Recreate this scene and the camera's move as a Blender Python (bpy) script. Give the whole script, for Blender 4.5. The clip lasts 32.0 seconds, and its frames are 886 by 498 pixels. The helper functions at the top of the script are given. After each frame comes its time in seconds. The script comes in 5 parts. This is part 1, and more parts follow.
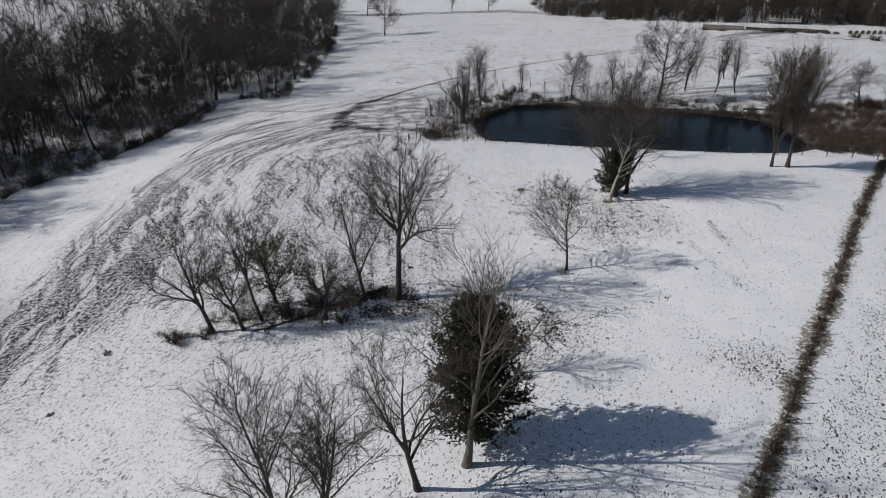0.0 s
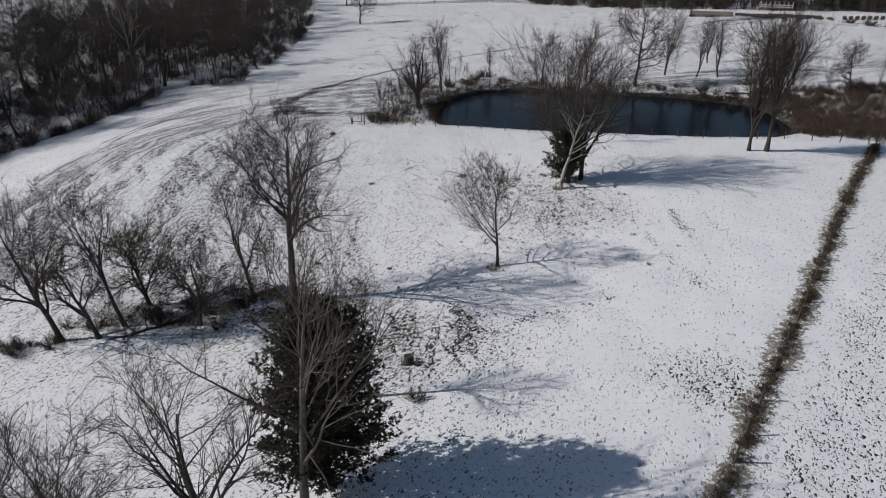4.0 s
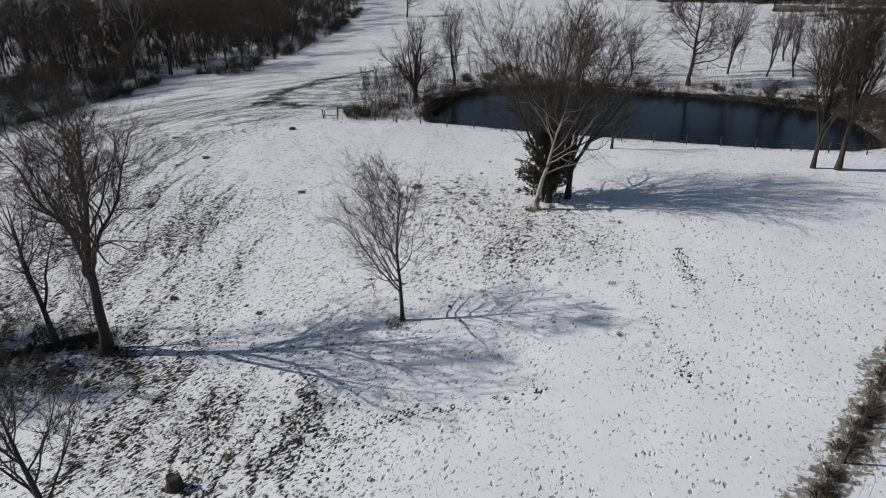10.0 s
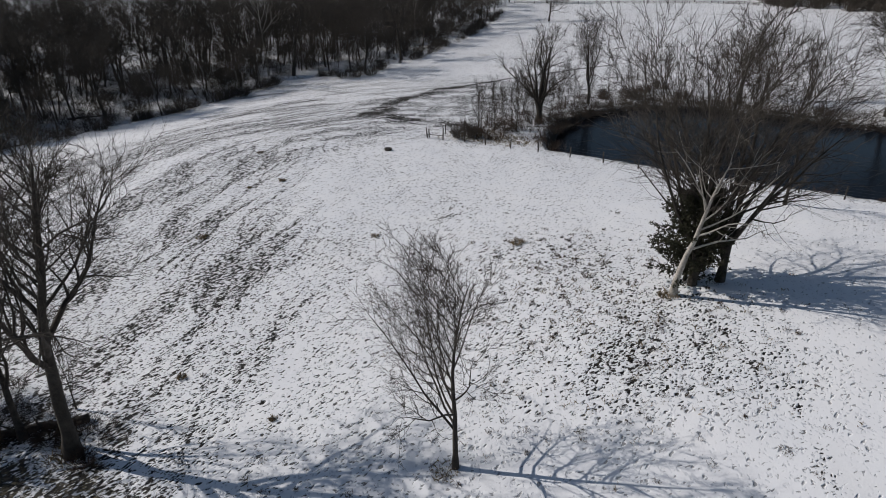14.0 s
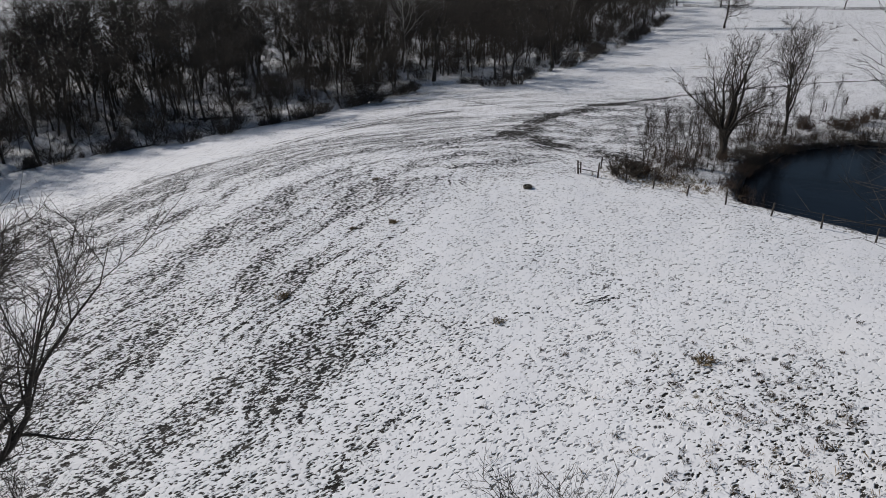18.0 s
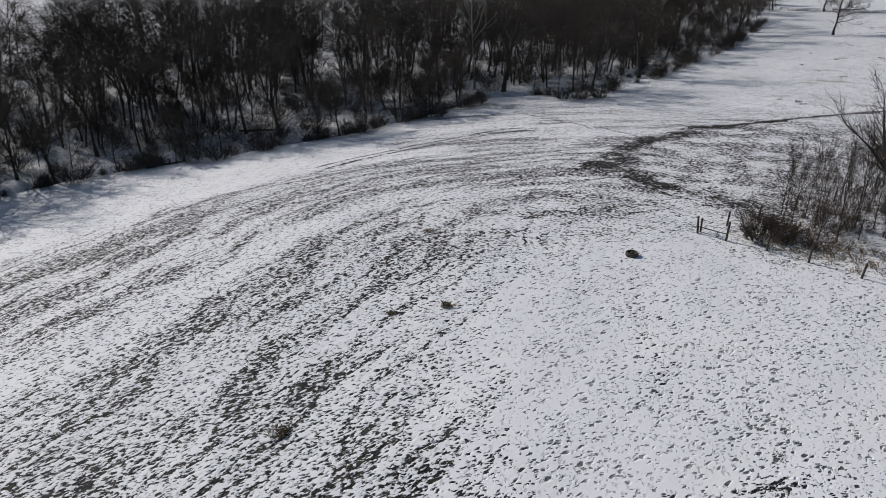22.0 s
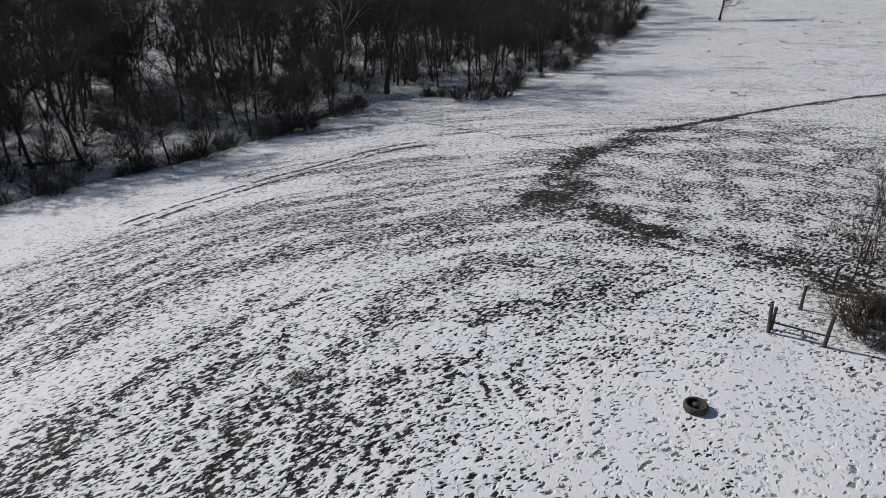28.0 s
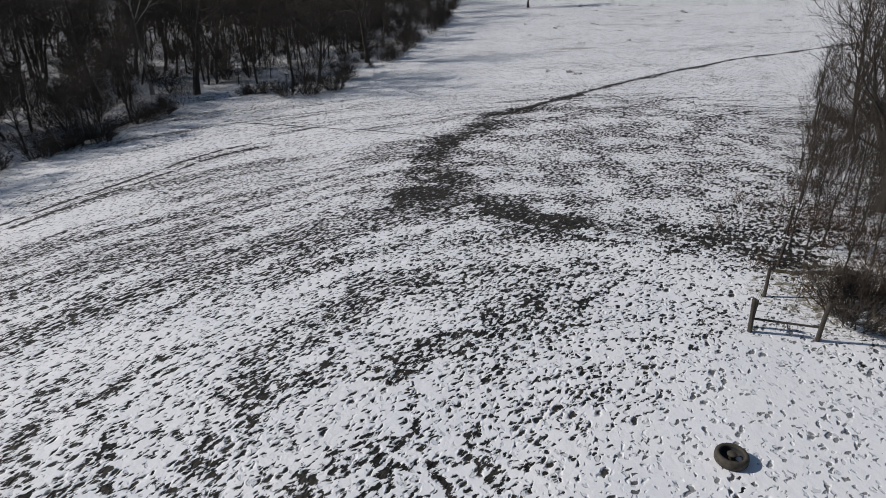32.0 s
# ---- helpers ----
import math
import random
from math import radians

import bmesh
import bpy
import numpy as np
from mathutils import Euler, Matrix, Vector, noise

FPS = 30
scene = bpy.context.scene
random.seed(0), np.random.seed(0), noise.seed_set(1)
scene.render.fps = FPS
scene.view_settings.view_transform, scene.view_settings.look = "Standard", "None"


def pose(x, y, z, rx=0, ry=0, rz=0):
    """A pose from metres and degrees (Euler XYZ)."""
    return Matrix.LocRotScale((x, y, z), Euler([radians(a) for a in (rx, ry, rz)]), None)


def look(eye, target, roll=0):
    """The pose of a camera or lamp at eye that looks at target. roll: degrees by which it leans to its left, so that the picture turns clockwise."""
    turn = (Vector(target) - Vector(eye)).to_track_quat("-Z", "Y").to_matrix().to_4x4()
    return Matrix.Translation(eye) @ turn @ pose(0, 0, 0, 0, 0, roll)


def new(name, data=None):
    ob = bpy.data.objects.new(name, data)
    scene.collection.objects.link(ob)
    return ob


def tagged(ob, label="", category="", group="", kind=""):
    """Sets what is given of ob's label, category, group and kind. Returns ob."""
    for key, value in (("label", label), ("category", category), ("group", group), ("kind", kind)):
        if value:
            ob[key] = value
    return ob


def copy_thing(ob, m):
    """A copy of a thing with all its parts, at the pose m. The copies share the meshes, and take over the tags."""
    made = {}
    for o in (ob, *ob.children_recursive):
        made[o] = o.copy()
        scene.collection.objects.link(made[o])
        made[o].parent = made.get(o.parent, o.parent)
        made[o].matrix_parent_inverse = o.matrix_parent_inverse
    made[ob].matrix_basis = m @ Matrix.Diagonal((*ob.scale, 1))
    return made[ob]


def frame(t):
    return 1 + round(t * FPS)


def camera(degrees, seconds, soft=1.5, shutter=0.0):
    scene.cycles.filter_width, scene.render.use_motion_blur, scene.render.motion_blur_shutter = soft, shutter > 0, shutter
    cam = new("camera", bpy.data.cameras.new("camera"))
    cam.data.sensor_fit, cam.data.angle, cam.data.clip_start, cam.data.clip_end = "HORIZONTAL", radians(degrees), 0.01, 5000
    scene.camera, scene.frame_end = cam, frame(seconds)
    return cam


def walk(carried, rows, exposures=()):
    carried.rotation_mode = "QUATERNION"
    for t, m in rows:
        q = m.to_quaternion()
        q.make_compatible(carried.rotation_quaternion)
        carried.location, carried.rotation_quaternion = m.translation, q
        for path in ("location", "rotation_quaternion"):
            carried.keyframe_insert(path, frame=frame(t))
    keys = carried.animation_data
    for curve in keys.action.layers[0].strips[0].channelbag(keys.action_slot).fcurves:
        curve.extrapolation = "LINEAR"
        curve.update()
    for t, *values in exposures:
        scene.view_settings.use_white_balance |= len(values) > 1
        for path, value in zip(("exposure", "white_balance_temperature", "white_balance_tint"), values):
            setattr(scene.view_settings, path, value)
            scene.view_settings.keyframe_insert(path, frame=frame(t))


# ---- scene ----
cam = camera(67.5, 32.0, soft=0.9)
METRES, EYE, TILT, LEAN, TURN = 125.0, 36.5, -25.0, 0.0, 0.0
ROWS = [
    (0.0, 0.0, 0.0, 0.0, -0.0, 0.0, -0.0),
    (0.5, 0.006, 0.0123, -0.0003, -0.01, 0.01, -0.01),
    (1.0, 0.0133, 0.0244, -0.0005, -0.03, -0.0, -0.03),
    (1.5, 0.0217, 0.0366, -0.0012, -0.04, -0.01, -0.03),
    (2.0, 0.0311, 0.0489, -0.0022, -0.03, -0.01, -0.03),
    (2.5, 0.0412, 0.0612, -0.0033, -0.03, -0.04, -0.01),
    (3.0, 0.0519, 0.0735, -0.0052, -0.03, -0.03, -0.02),
    (3.5, 0.063, 0.0857, -0.0065, -0.04, -0.02, 0.01),
    (5.5, 0.1085, 0.1341, -0.0006, 0.08, 0.02, -0.12),
    (6.0, 0.1193, 0.1471, 0.0008, 0.19, 0.07, -0.16),
    (6.5, 0.1298, 0.1608, 0.0018, 0.48, 0.11, -0.3),
    (7.0, 0.1397, 0.1752, 0.0029, 1.05, 0.13, -0.55),
    (7.5, 0.149, 0.1899, 0.0043, 1.77, 0.15, -0.85),
    (8.0, 0.1575, 0.2047, 0.0061, 2.58, 0.17, -1.25),
    (8.5, 0.1651, 0.2205, 0.0081, 3.5, 0.19, -1.71),
    (9.0, 0.172, 0.2362, 0.0106, 4.48, 0.18, -2.14),
    (9.5, 0.1777, 0.2518, 0.0149, 5.46, 0.14, -2.56),
    (10.0, 0.182, 0.267, 0.0208, 6.4, 0.11, -3.01),
    (10.5, 0.1855, 0.2822, 0.0271, 7.36, 0.07, -3.44),
    (11.0, 0.1879, 0.2974, 0.0332, 8.37, 0.03, -3.9),
    (11.5, 0.1893, 0.3127, 0.0391, 9.42, -0.02, -4.39),
    (12.0, 0.1897, 0.3279, 0.0447, 10.69, -0.1, -4.98),
    (12.5, 0.1889, 0.3431, 0.0503, 12.42, -0.24, -5.74),
    (13.0, 0.1874, 0.3582, 0.056, 14.18, -0.39, -6.52),
    (13.5, 0.1843, 0.373, 0.0616, 15.78, -0.55, -7.28),
    (14.0, 0.1802, 0.3874, 0.0673, 17.46, -0.77, -8.12),
    (14.5, 0.1758, 0.4023, 0.0727, 19.26, -1.03, -8.87),
    (16.5, 0.1505, 0.4587, 0.0941, 25.7, -2.17, -11.47),
    (17.0, 0.1428, 0.4722, 0.0992, 26.81, -2.38, -11.97),
    (17.5, 0.1351, 0.4855, 0.1044, 27.98, -2.62, -12.43),
    (18.0, 0.1268, 0.499, 0.1092, 29.19, -2.84, -12.92),
    (18.5, 0.1184, 0.5123, 0.1141, 30.37, -3.09, -13.36),
    (19.0, 0.1095, 0.5254, 0.1193, 31.48, -3.37, -13.75),
    (19.5, 0.1001, 0.5382, 0.1241, 32.5, -3.61, -14.16),
    (20.0, 0.0906, 0.5511, 0.1289, 33.52, -3.87, -14.51),
    (20.5, 0.0807, 0.5637, 0.1333, 34.38, -4.05, -14.87),
    (21.0, 0.0707, 0.5762, 0.1376, 34.54, -4.1, -14.96),
    (21.5, 0.0605, 0.5892, 0.1419, 34.58, -4.1, -14.96),
    (22.0, 0.0499, 0.6022, 0.1464, 34.57, -4.09, -14.97),
    (22.5, 0.0393, 0.6152, 0.1516, 34.57, -4.1, -14.98),
    (23.0, 0.0286, 0.6288, 0.156, 34.55, -4.09, -14.99),
    (23.5, 0.018, 0.6431, 0.1589, 34.34, -4.03, -14.94),
    (24.0, 0.0074, 0.6577, 0.1615, 33.66, -3.84, -14.64),
    (24.5, -0.0031, 0.6721, 0.1642, 32.57, -3.57, -14.26),
    (25.0, -0.0133, 0.6861, 0.1672, 31.56, -3.32, -13.81),
    (25.5, -0.0237, 0.6998, 0.1704, 30.69, -3.12, -13.46),
    (27.5, -0.0593, 0.7502, 0.1815, 25.52, -2.12, -11.45),
    (28.0, -0.0669, 0.7612, 0.1829, 24.15, -1.83, -10.9),
    (28.5, -0.0738, 0.7717, 0.1838, 22.83, -1.6, -10.34),
    (29.0, -0.0801, 0.781, 0.1844, 21.5, -1.36, -9.76),
    (29.5, -0.0858, 0.7893, 0.1848, 20.07, -1.12, -9.19),
    (30.0, -0.0909, 0.797, 0.1849, 18.56, -0.88, -8.52),
    (30.5, -0.0962, 0.8039, 0.1849, 16.55, -0.6, -7.63),
    (31.0, -0.1016, 0.8098, 0.1847, 14.33, -0.32, -6.64),
    (31.5, -0.1067, 0.8152, 0.1846, 11.99, -0.06, -5.56),
    (32.0, -0.1117, 0.82, 0.185, 9.27, 0.15, -4.33),
]
walk(cam, [(t, pose(0, 0, EYE, TILT, LEAN, TURN) @ pose(METRES * x, METRES * y, METRES * z, 90 + pitch, roll, yaw)) for t, x, y, z, yaw, pitch, roll in ROWS])


# ---------- light ----------
SUN_AZ = math.radians(181.5)      # direction, seen from the pasture, in which the sun stands
SUN_EL = math.radians(33.0)
world = bpy.data.worlds.new("winter_sky")
scene.world = world
world.use_nodes = True
wn = world.node_tree
wn.nodes.clear()
sky = wn.nodes.new("ShaderNodeTexSky")
sky.sky_type = "NISHITA"
sky.sun_disc = False
sky.sun_elevation = SUN_EL
sky.sun_rotation = math.pi / 2 - SUN_AZ
sky.air_density, sky.dust_density, sky.ozone_density = 1.0, 0.6, 1.2
bg = wn.nodes.new("ShaderNodeBackground")
bg.inputs["Strength"].default_value = 0.05
wo = wn.nodes.new("ShaderNodeOutputWorld")
wn.links.new(sky.outputs[0], bg.inputs["Color"])
wn.links.new(bg.outputs[0], wo.inputs["Surface"])

sun = new("sun", bpy.data.lights.new("sun", "SUN"))
sun.data.energy, sun.data.angle, sun.data.color = 3.25, math.radians(0.55), (1.0, 0.945, 0.9)
sun.matrix_world = look((math.cos(SUN_EL) * math.cos(SUN_AZ) * 100, math.cos(SUN_EL) * math.sin(SUN_AZ) * 100, math.sin(SUN_EL) * 100), (0, 0, 0))


# ---------- the lie of the land ----------
BASE = -0.29
HILLS = [(-70, 165, 45, -1.04), (-85, 110, 45, -4.72), (-25, 148, 28, 0.29), (-5, 115, 30, 1.08), (20, 95, 25, 0.82),
         (55, 100, 28, 2.59), (-10, 68, 22, -1.92), (-28, 60, 22, 1.04), (12, 60, 22, -1.22), (5, 35, 28, 3.63),
         (40, 60, 30, 0.30), (50, 140, 30, -2.62), (5, 140, 22, 0.69), (-35, 105, 25, 3.66), (100, 250, 70, 0.61),
         (-45, 210, 40, -0.28), (-20, 300, 70, -0.71), (-180, 150, 80, -0.32), (120, 140, 60, 2.22), (-50, 60, 35, -2.83),
         (60, 330, 80, 0.09), (180, 320, 90, 9.15), (-120, 260, 70, -5.00)]
WATER_Z = -0.75
POND = [(8.5, 131), (10, 126.5), (18, 125), (28, 123), (38, 120.6), (52, 117), (62, 115.6), (68, 119), (73, 130), (74, 141),
        (73, 147), (69, 150.5), (61, 155), (51, 157.5), (38, 161), (28, 163.5), (18, 161.5), (11, 153), (8, 141)]
CREEK = [(-83, 60), (-82, 95), (-83, 112), (-78, 124), (-73, 134), (-68, 150), (-66, 165), (-66, 182), (-54, 192), (-50, 206)]
WOOD_EDGE = [(-84, 20), (-83, 70), (-81, 105), (-79, 118), (-73, 128), (-69, 139), (-65, 150), (-63, 160), (-62, 172), (-63, 182), (-52, 189),
             (-45, 197), (-43, 215), (-43, 245), (-45, 280), (-49, 318), (-56, 365), (-62, 420), (-66, 560)]


def along(px, py, line):
    """Distance of points to a polyline, and how far along it, 0 to 1, the nearest place lies."""
    best = np.full(px.shape, 1e9)
    part_of = np.zeros(px.shape)
    legs = [math.dist(a, b) for a, b in zip(line, line[1:])]
    gone, total = 0.0, sum(legs)
    for (ax, ay), (bx, by), leg in zip(line, line[1:], legs):
        u = np.clip(((px - ax) * (bx - ax) + (py - ay) * (by - ay)) / leg**2, 0, 1)
        d = np.hypot(px - ax - u * (bx - ax), py - ay - u * (by - ay))
        part_of = np.where(d < best, (gone + u * leg) / total, part_of)
        best = np.minimum(best, d)
        gone += leg
    return best, part_of


def inside(px, py, ring):
    odd = np.zeros(px.shape, bool)
    for (ax, ay), (bx, by) in zip(ring, ring[1:] + ring[:1]):
        cross = (ay > py) != (by > py)
        with np.errstate(divide="ignore", invalid="ignore"):
            odd ^= cross & (px < (bx - ax) * (py - ay) / (by - ay + 1e-12) + ax)
    return odd


def step(lo, hi, v):
    u = np.clip((v - lo) / (hi - lo), 0, 1)
    return u * u * (3 - 2 * u)


def waves(x, y, size, seed=0.0):
    """Smooth irregular swell of about that wavelength, -1 to 1, from crossed sines."""
    k = 6.283 / size
    s = 0
    for n, (a, f) in enumerate(((0.3, 1.0), (1.45, 1.31), (2.4, 0.77), (0.95, 1.73), (2.9, 1.57))):
        s = s + np.sin(k * f * (x * math.cos(a + seed) + y * math.sin(a + seed)) + 1.7 * n + 2.3 * seed + 0.8 * np.sin(k * 0.4 * (x * math.sin(a) - y * math.cos(a))))
    return s / 5


def pond_distance(x, y):
    d, _ = along(x, y, POND + POND[:1])
    return np.where(inside(x, y, POND), -d, d)


def lie(x, y):
    """Height of the ground, for arrays."""
    x, y = np.asarray(x, float), np.asarray(y, float)
    z = np.full(x.shape, BASE)
    for cx, cy, s, a in HILLS:
        z = z + a * np.exp(-((x - cx) ** 2 + (y - cy) ** 2) / (2 * s * s))
    z = z + 0.05 * waves(x, y, 7.0) + 0.1 * waves(x, y, 19.0, 1.0)
    wood = (x < -60) * 1.0
    z = z + wood * step(20, 180, -60 - x) * 3.5
    d = pond_distance(x, y)
    z = np.where(d > 0, np.maximum(z, WATER_Z + 0.35) * (d < 8) + z * (d >= 8), z)
    z = z * step(-0.5, 1.5, d) + (WATER_Z - 1.2) * (1 - step(-0.5, 1.5, d))
    c, _ = along(x, y, CREEK)
    z = z - 0.9 * (1 - step(0.4, 2.2, c + 0.5 * waves(x, y, 6.0)))
    return z


def ground_z(x, y):
    return float(lie(np.array([x]), np.array([y]))[0])


# ---------- materials ----------
def material(name):
    m = bpy.data.materials.new(name)
    m.use_nodes = True
    t = m.node_tree
    t.nodes.clear()
    out = t.nodes.new("ShaderNodeOutputMaterial")
    b = t.nodes.new("ShaderNodeBsdfPrincipled")
    t.links.new(b.outputs[0], out.inputs["Surface"])
    return m, t, b


def node(t, kind, **settings):
    n = t.nodes.new(kind)
    for key, value in settings.items():
        if key in n.inputs:
            n.inputs[key].default_value = value
    return n


def math_node(t, op, a, b=None, c=None, clamp=False):
    n = t.nodes.new("ShaderNodeMath")
    n.operation, n.use_clamp = op, clamp
    for i, v in enumerate((a, b, c)):
        if v is None:
            continue
        if isinstance(v, (int, float)):
            n.inputs[i].default_value = v
        else:
            t.links.new(v, n.inputs[i])
    return n.outputs[0]


def smooth_range(t, v, lo, hi):
    n = t.nodes.new("ShaderNodeMapRange")
    n.interpolation_type = "SMOOTHSTEP"
    t.links.new(v, n.inputs["Value"])
    n.inputs["From Min"].default_value, n.inputs["From Max"].default_value = lo, hi
    return n.outputs[0]


def mix(t, f, a, b):
    n = t.nodes.new("ShaderNodeMix")
    n.data_type = "RGBA"
    for socket, v in ((n.inputs[0], f), (n.inputs[6], a), (n.inputs[7], b)):
        if isinstance(v, (int, float)):
            socket.default_value = v
        elif isinstance(v, tuple):
            socket.default_value = (*v, 1)
        else:
            t.links.new(v, socket)
    return n.outputs[2]


def noise_node(t, co, scale, detail=3.0, rough=0.55):
    n = node(t, "ShaderNodeTexNoise", Scale=scale, Detail=detail, Roughness=rough)
    t.links.new(co, n.inputs["Vector"])
    return n.outputs[0]


def plain(name, dark, light, scale=3.0, rough=0.85, bump=0.3, bump_scale=20.0, metal=0.0, per_object=0.0):
    """A surface that varies between two colours at two sizes, with fine relief."""
    m, t, b = material(name)
    co = t.nodes.new("ShaderNodeTexCoord").outputs["Object"]
    big, fine = noise_node(t, co, scale), noise_node(t, co, scale * 7, 4.0, 0.65)
    f = math_node(t, "ADD", math_node(t, "MULTIPLY", big, 0.6), math_node(t, "MULTIPLY", fine, 0.6), clamp=True)
    f = smooth_range(t, f, 0.3, 0.85)
    if per_object:
        r = t.nodes.new("ShaderNodeObjectInfo").outputs["Random"]
        f = math_node(t, "ADD", f, math_node(t, "MULTIPLY", math_node(t, "SUBTRACT", r, 0.5), per_object), clamp=True)
    t.links.new(mix(t, f, dark, light), b.inputs["Base Color"])
    b.inputs["Roughness"].default_value, b.inputs["Metallic"].default_value = rough, metal
    if bump:
        n = node(t, "ShaderNodeBump", Strength=bump, Distance=0.02)
        t.links.new(noise_node(t, co, bump_scale, 5.0, 0.6), n.inputs["Height"])
        t.links.new(n.outputs[0], b.inputs["Normal"])
    return m


def snow_material():
    m, t, b = material("trodden_snow")
    co = t.nodes.new("ShaderNodeTexCoord").outputs["Object"]
    wear = node(t, "ShaderNodeAttribute")
    wear.attribute_name = "wear"
    mud = node(t, "ShaderNodeAttribute")
    mud.attribute_name = "mud"
    grass = node(t, "ShaderNodeAttribute")
    grass.attribute_name = "grass"
    wear, mud, grass = wear.outputs["Fac"], mud.outputs["Fac"], grass.outputs["Fac"]
    # places measured across and along the way that the herd walks
    lay = node(t, "ShaderNodeAttribute")
    lay.attribute_name = "lay"
    lay = lay.outputs["Vector"]
    # shaken coordinates, so that the marks have ragged outlines
    shake = t.nodes.new("ShaderNodeTexNoise")
    shake.inputs["Scale"].default_value, shake.inputs["Detail"].default_value = 3.2, 3.0
    t.links.new(co, shake.inputs["Vector"])
    off = t.nodes.new("ShaderNodeVectorMath")
    off.operation = "MULTIPLY_ADD"
    t.links.new(shake.outputs["Color"], off.inputs[0])
    off.inputs[1].default_value, off.inputs[2].default_value = (0.35, 0.35, 0.35), (-0.17, -0.17, -0.17)
    bent = t.nodes.new("ShaderNodeVectorMath")
    bent.operation = "ADD"
    t.links.new(co, bent.inputs[0]), t.links.new(off.outputs[0], bent.inputs[1])
    # the herd walks in file: marks gather in long winding trails, with clean snow between them
    sway = t.nodes.new("ShaderNodeTexNoise")
    sway.inputs["Scale"].default_value, sway.inputs["Detail"].default_value = 0.16, 2.0
    t.links.new(lay, sway.inputs["Vector"])
    swing = t.nodes.new("ShaderNodeVectorMath")
    swing.operation = "MULTIPLY_ADD"
    t.links.new(sway.outputs["Color"], swing.inputs[0])
    swing.inputs[1].default_value = (3.2, 3.2, 0)
    t.links.new(lay, swing.inputs[2])

    def trail_noise(stretch, scale, turn, detail):
        mp = t.nodes.new("ShaderNodeMapping")
        mp.vector_type = "TEXTURE"
        mp.inputs["Scale"].default_value, mp.inputs["Rotation"].default_value = (1, stretch, 1), (0, 0, turn)
        t.links.new(swing.outputs[0], mp.inputs["Vector"])
        return noise_node(t, mp.outputs[0], scale, detail, 0.55)

    clump = trail_noise(7.0, 0.3, 0.05, 3.0)
    files = math_node(t, "MAXIMUM", trail_noise(14.0, 0.95, 0.0, 1.5), math_node(t, "MULTIPLY", trail_noise(11.0, 0.75, 0.42, 1.5), 0.97))
    files = smooth_range(t, files, 0.5, 0.66)
    gather = math_node(t, "MULTIPLY_ADD", smooth_range(t, clump, 0.36, 0.62), 0.55, math_node(t, "MULTIPLY_ADD", files, 0.6, 0.56))
    # where all paths meet, the whole ground is trodden
    yonder = t.nodes.new("ShaderNodeSeparateXYZ")
    t.links.new(co, yonder.inputs[0])
    all_over = math_node(t, "MAXIMUM", smooth_range(t, wear, 1.12, 1.32), smooth_range(t, yonder.outputs[1], 165.0, 200.0))
    patchy = math_node(t, "MULTIPLY_ADD", smooth_range(t, noise_node(t, co, 0.33, 3.0, 0.6), 0.36, 0.62), 0.45, 0.48)
    gather = math_node(t, "ADD", math_node(t, "MULTIPLY", all_over, patchy), math_node(t, "MULTIPLY", gather, math_node(t, "SUBTRACT", 1.0, all_over)))
    dense = math_node(t, "MULTIPLY", wear, gather)

    def prints(scale, squash, size, share, turn, dense=dense):
        mp = t.nodes.new("ShaderNodeMapping")
        mp.vector_type = "TEXTURE"
        mp.inputs["Scale"].default_value = (1, 1 / squash, 5)
        mp.inputs["Rotation"].default_value = (0, 0, turn)
        t.links.new(bent.outputs[0], mp.inputs["Vector"])
        v = node(t, "ShaderNodeTexVoronoi", Scale=scale)
        t.links.new(mp.outputs[0], v.inputs["Vector"])
        sep = t.nodes.new("ShaderNodeSeparateColor")
        t.links.new(v.outputs["Color"], sep.inputs[0])
        there = math_node(t, "LESS_THAN", sep.outputs[0], math_node(t, "MULTIPLY", dense, share))
        radius = math_node(t, "MULTIPLY_ADD", sep.outputs[1], size * 0.7, size * 0.5)
        depth = math_node(t, "SUBTRACT", radius, v.outputs["Distance"])
        core, pit = smooth_range(t, depth, -0.03, 0.06), smooth_range(t, depth, -0.13, 0.1)
        return math_node(t, "MULTIPLY", there, core), math_node(t, "MULTIPLY", there, pit)

    a, pit_a = prints(3.0, 0.42, 0.23, 0.9, -0.5)
    c, pit_c = prints(4.5, 0.4, 0.28, 0.95, -0.3)
    e, pit_e = prints(7.6, 0.45, 0.36, 0.85, -0.75)
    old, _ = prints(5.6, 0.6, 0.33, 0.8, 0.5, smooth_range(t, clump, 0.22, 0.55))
    marks = math_node(t, "MAXIMUM", math_node(t, "MAXIMUM", a, c), e)
    pits = math_node(t, "MAXIMUM", math_node(t, "MAXIMUM", pit_a, pit_c), math_node(t, "MULTIPLY", pit_e, 0.6))
    mp = t.nodes.new("ShaderNodeMapping")
    mp.vector_type = "TEXTURE"
    mp.inputs["Scale"].default_value, mp.inputs["Rotation"].default_value = (1, 2.0, 1), (0, 0, -0.45)
    t.links.new(co, mp.inputs["Vector"])
    churn = noise_node(t, mp.outputs[0], 5.2, 3.0, 0.6)
    churn = smooth_range(t, math_node(t, "ADD", churn, math_node(t, "MULTIPLY_ADD", math_node(t, "POWER", math_node(t, "MINIMUM", dense, 1.2), 3.0), 0.105, math_node(t, "MULTIPLY", mud, 0.2))), 0.66, 0.71)
    marks = math_node(t, "MAXIMUM", marks, churn)
    fine = noise_node(t, co, 9.0, 4.0, 0.7)
    # grass and earth showing through thin snow
    thin = noise_node(t, bent.outputs[0], 2.4, 5.0, 0.75)
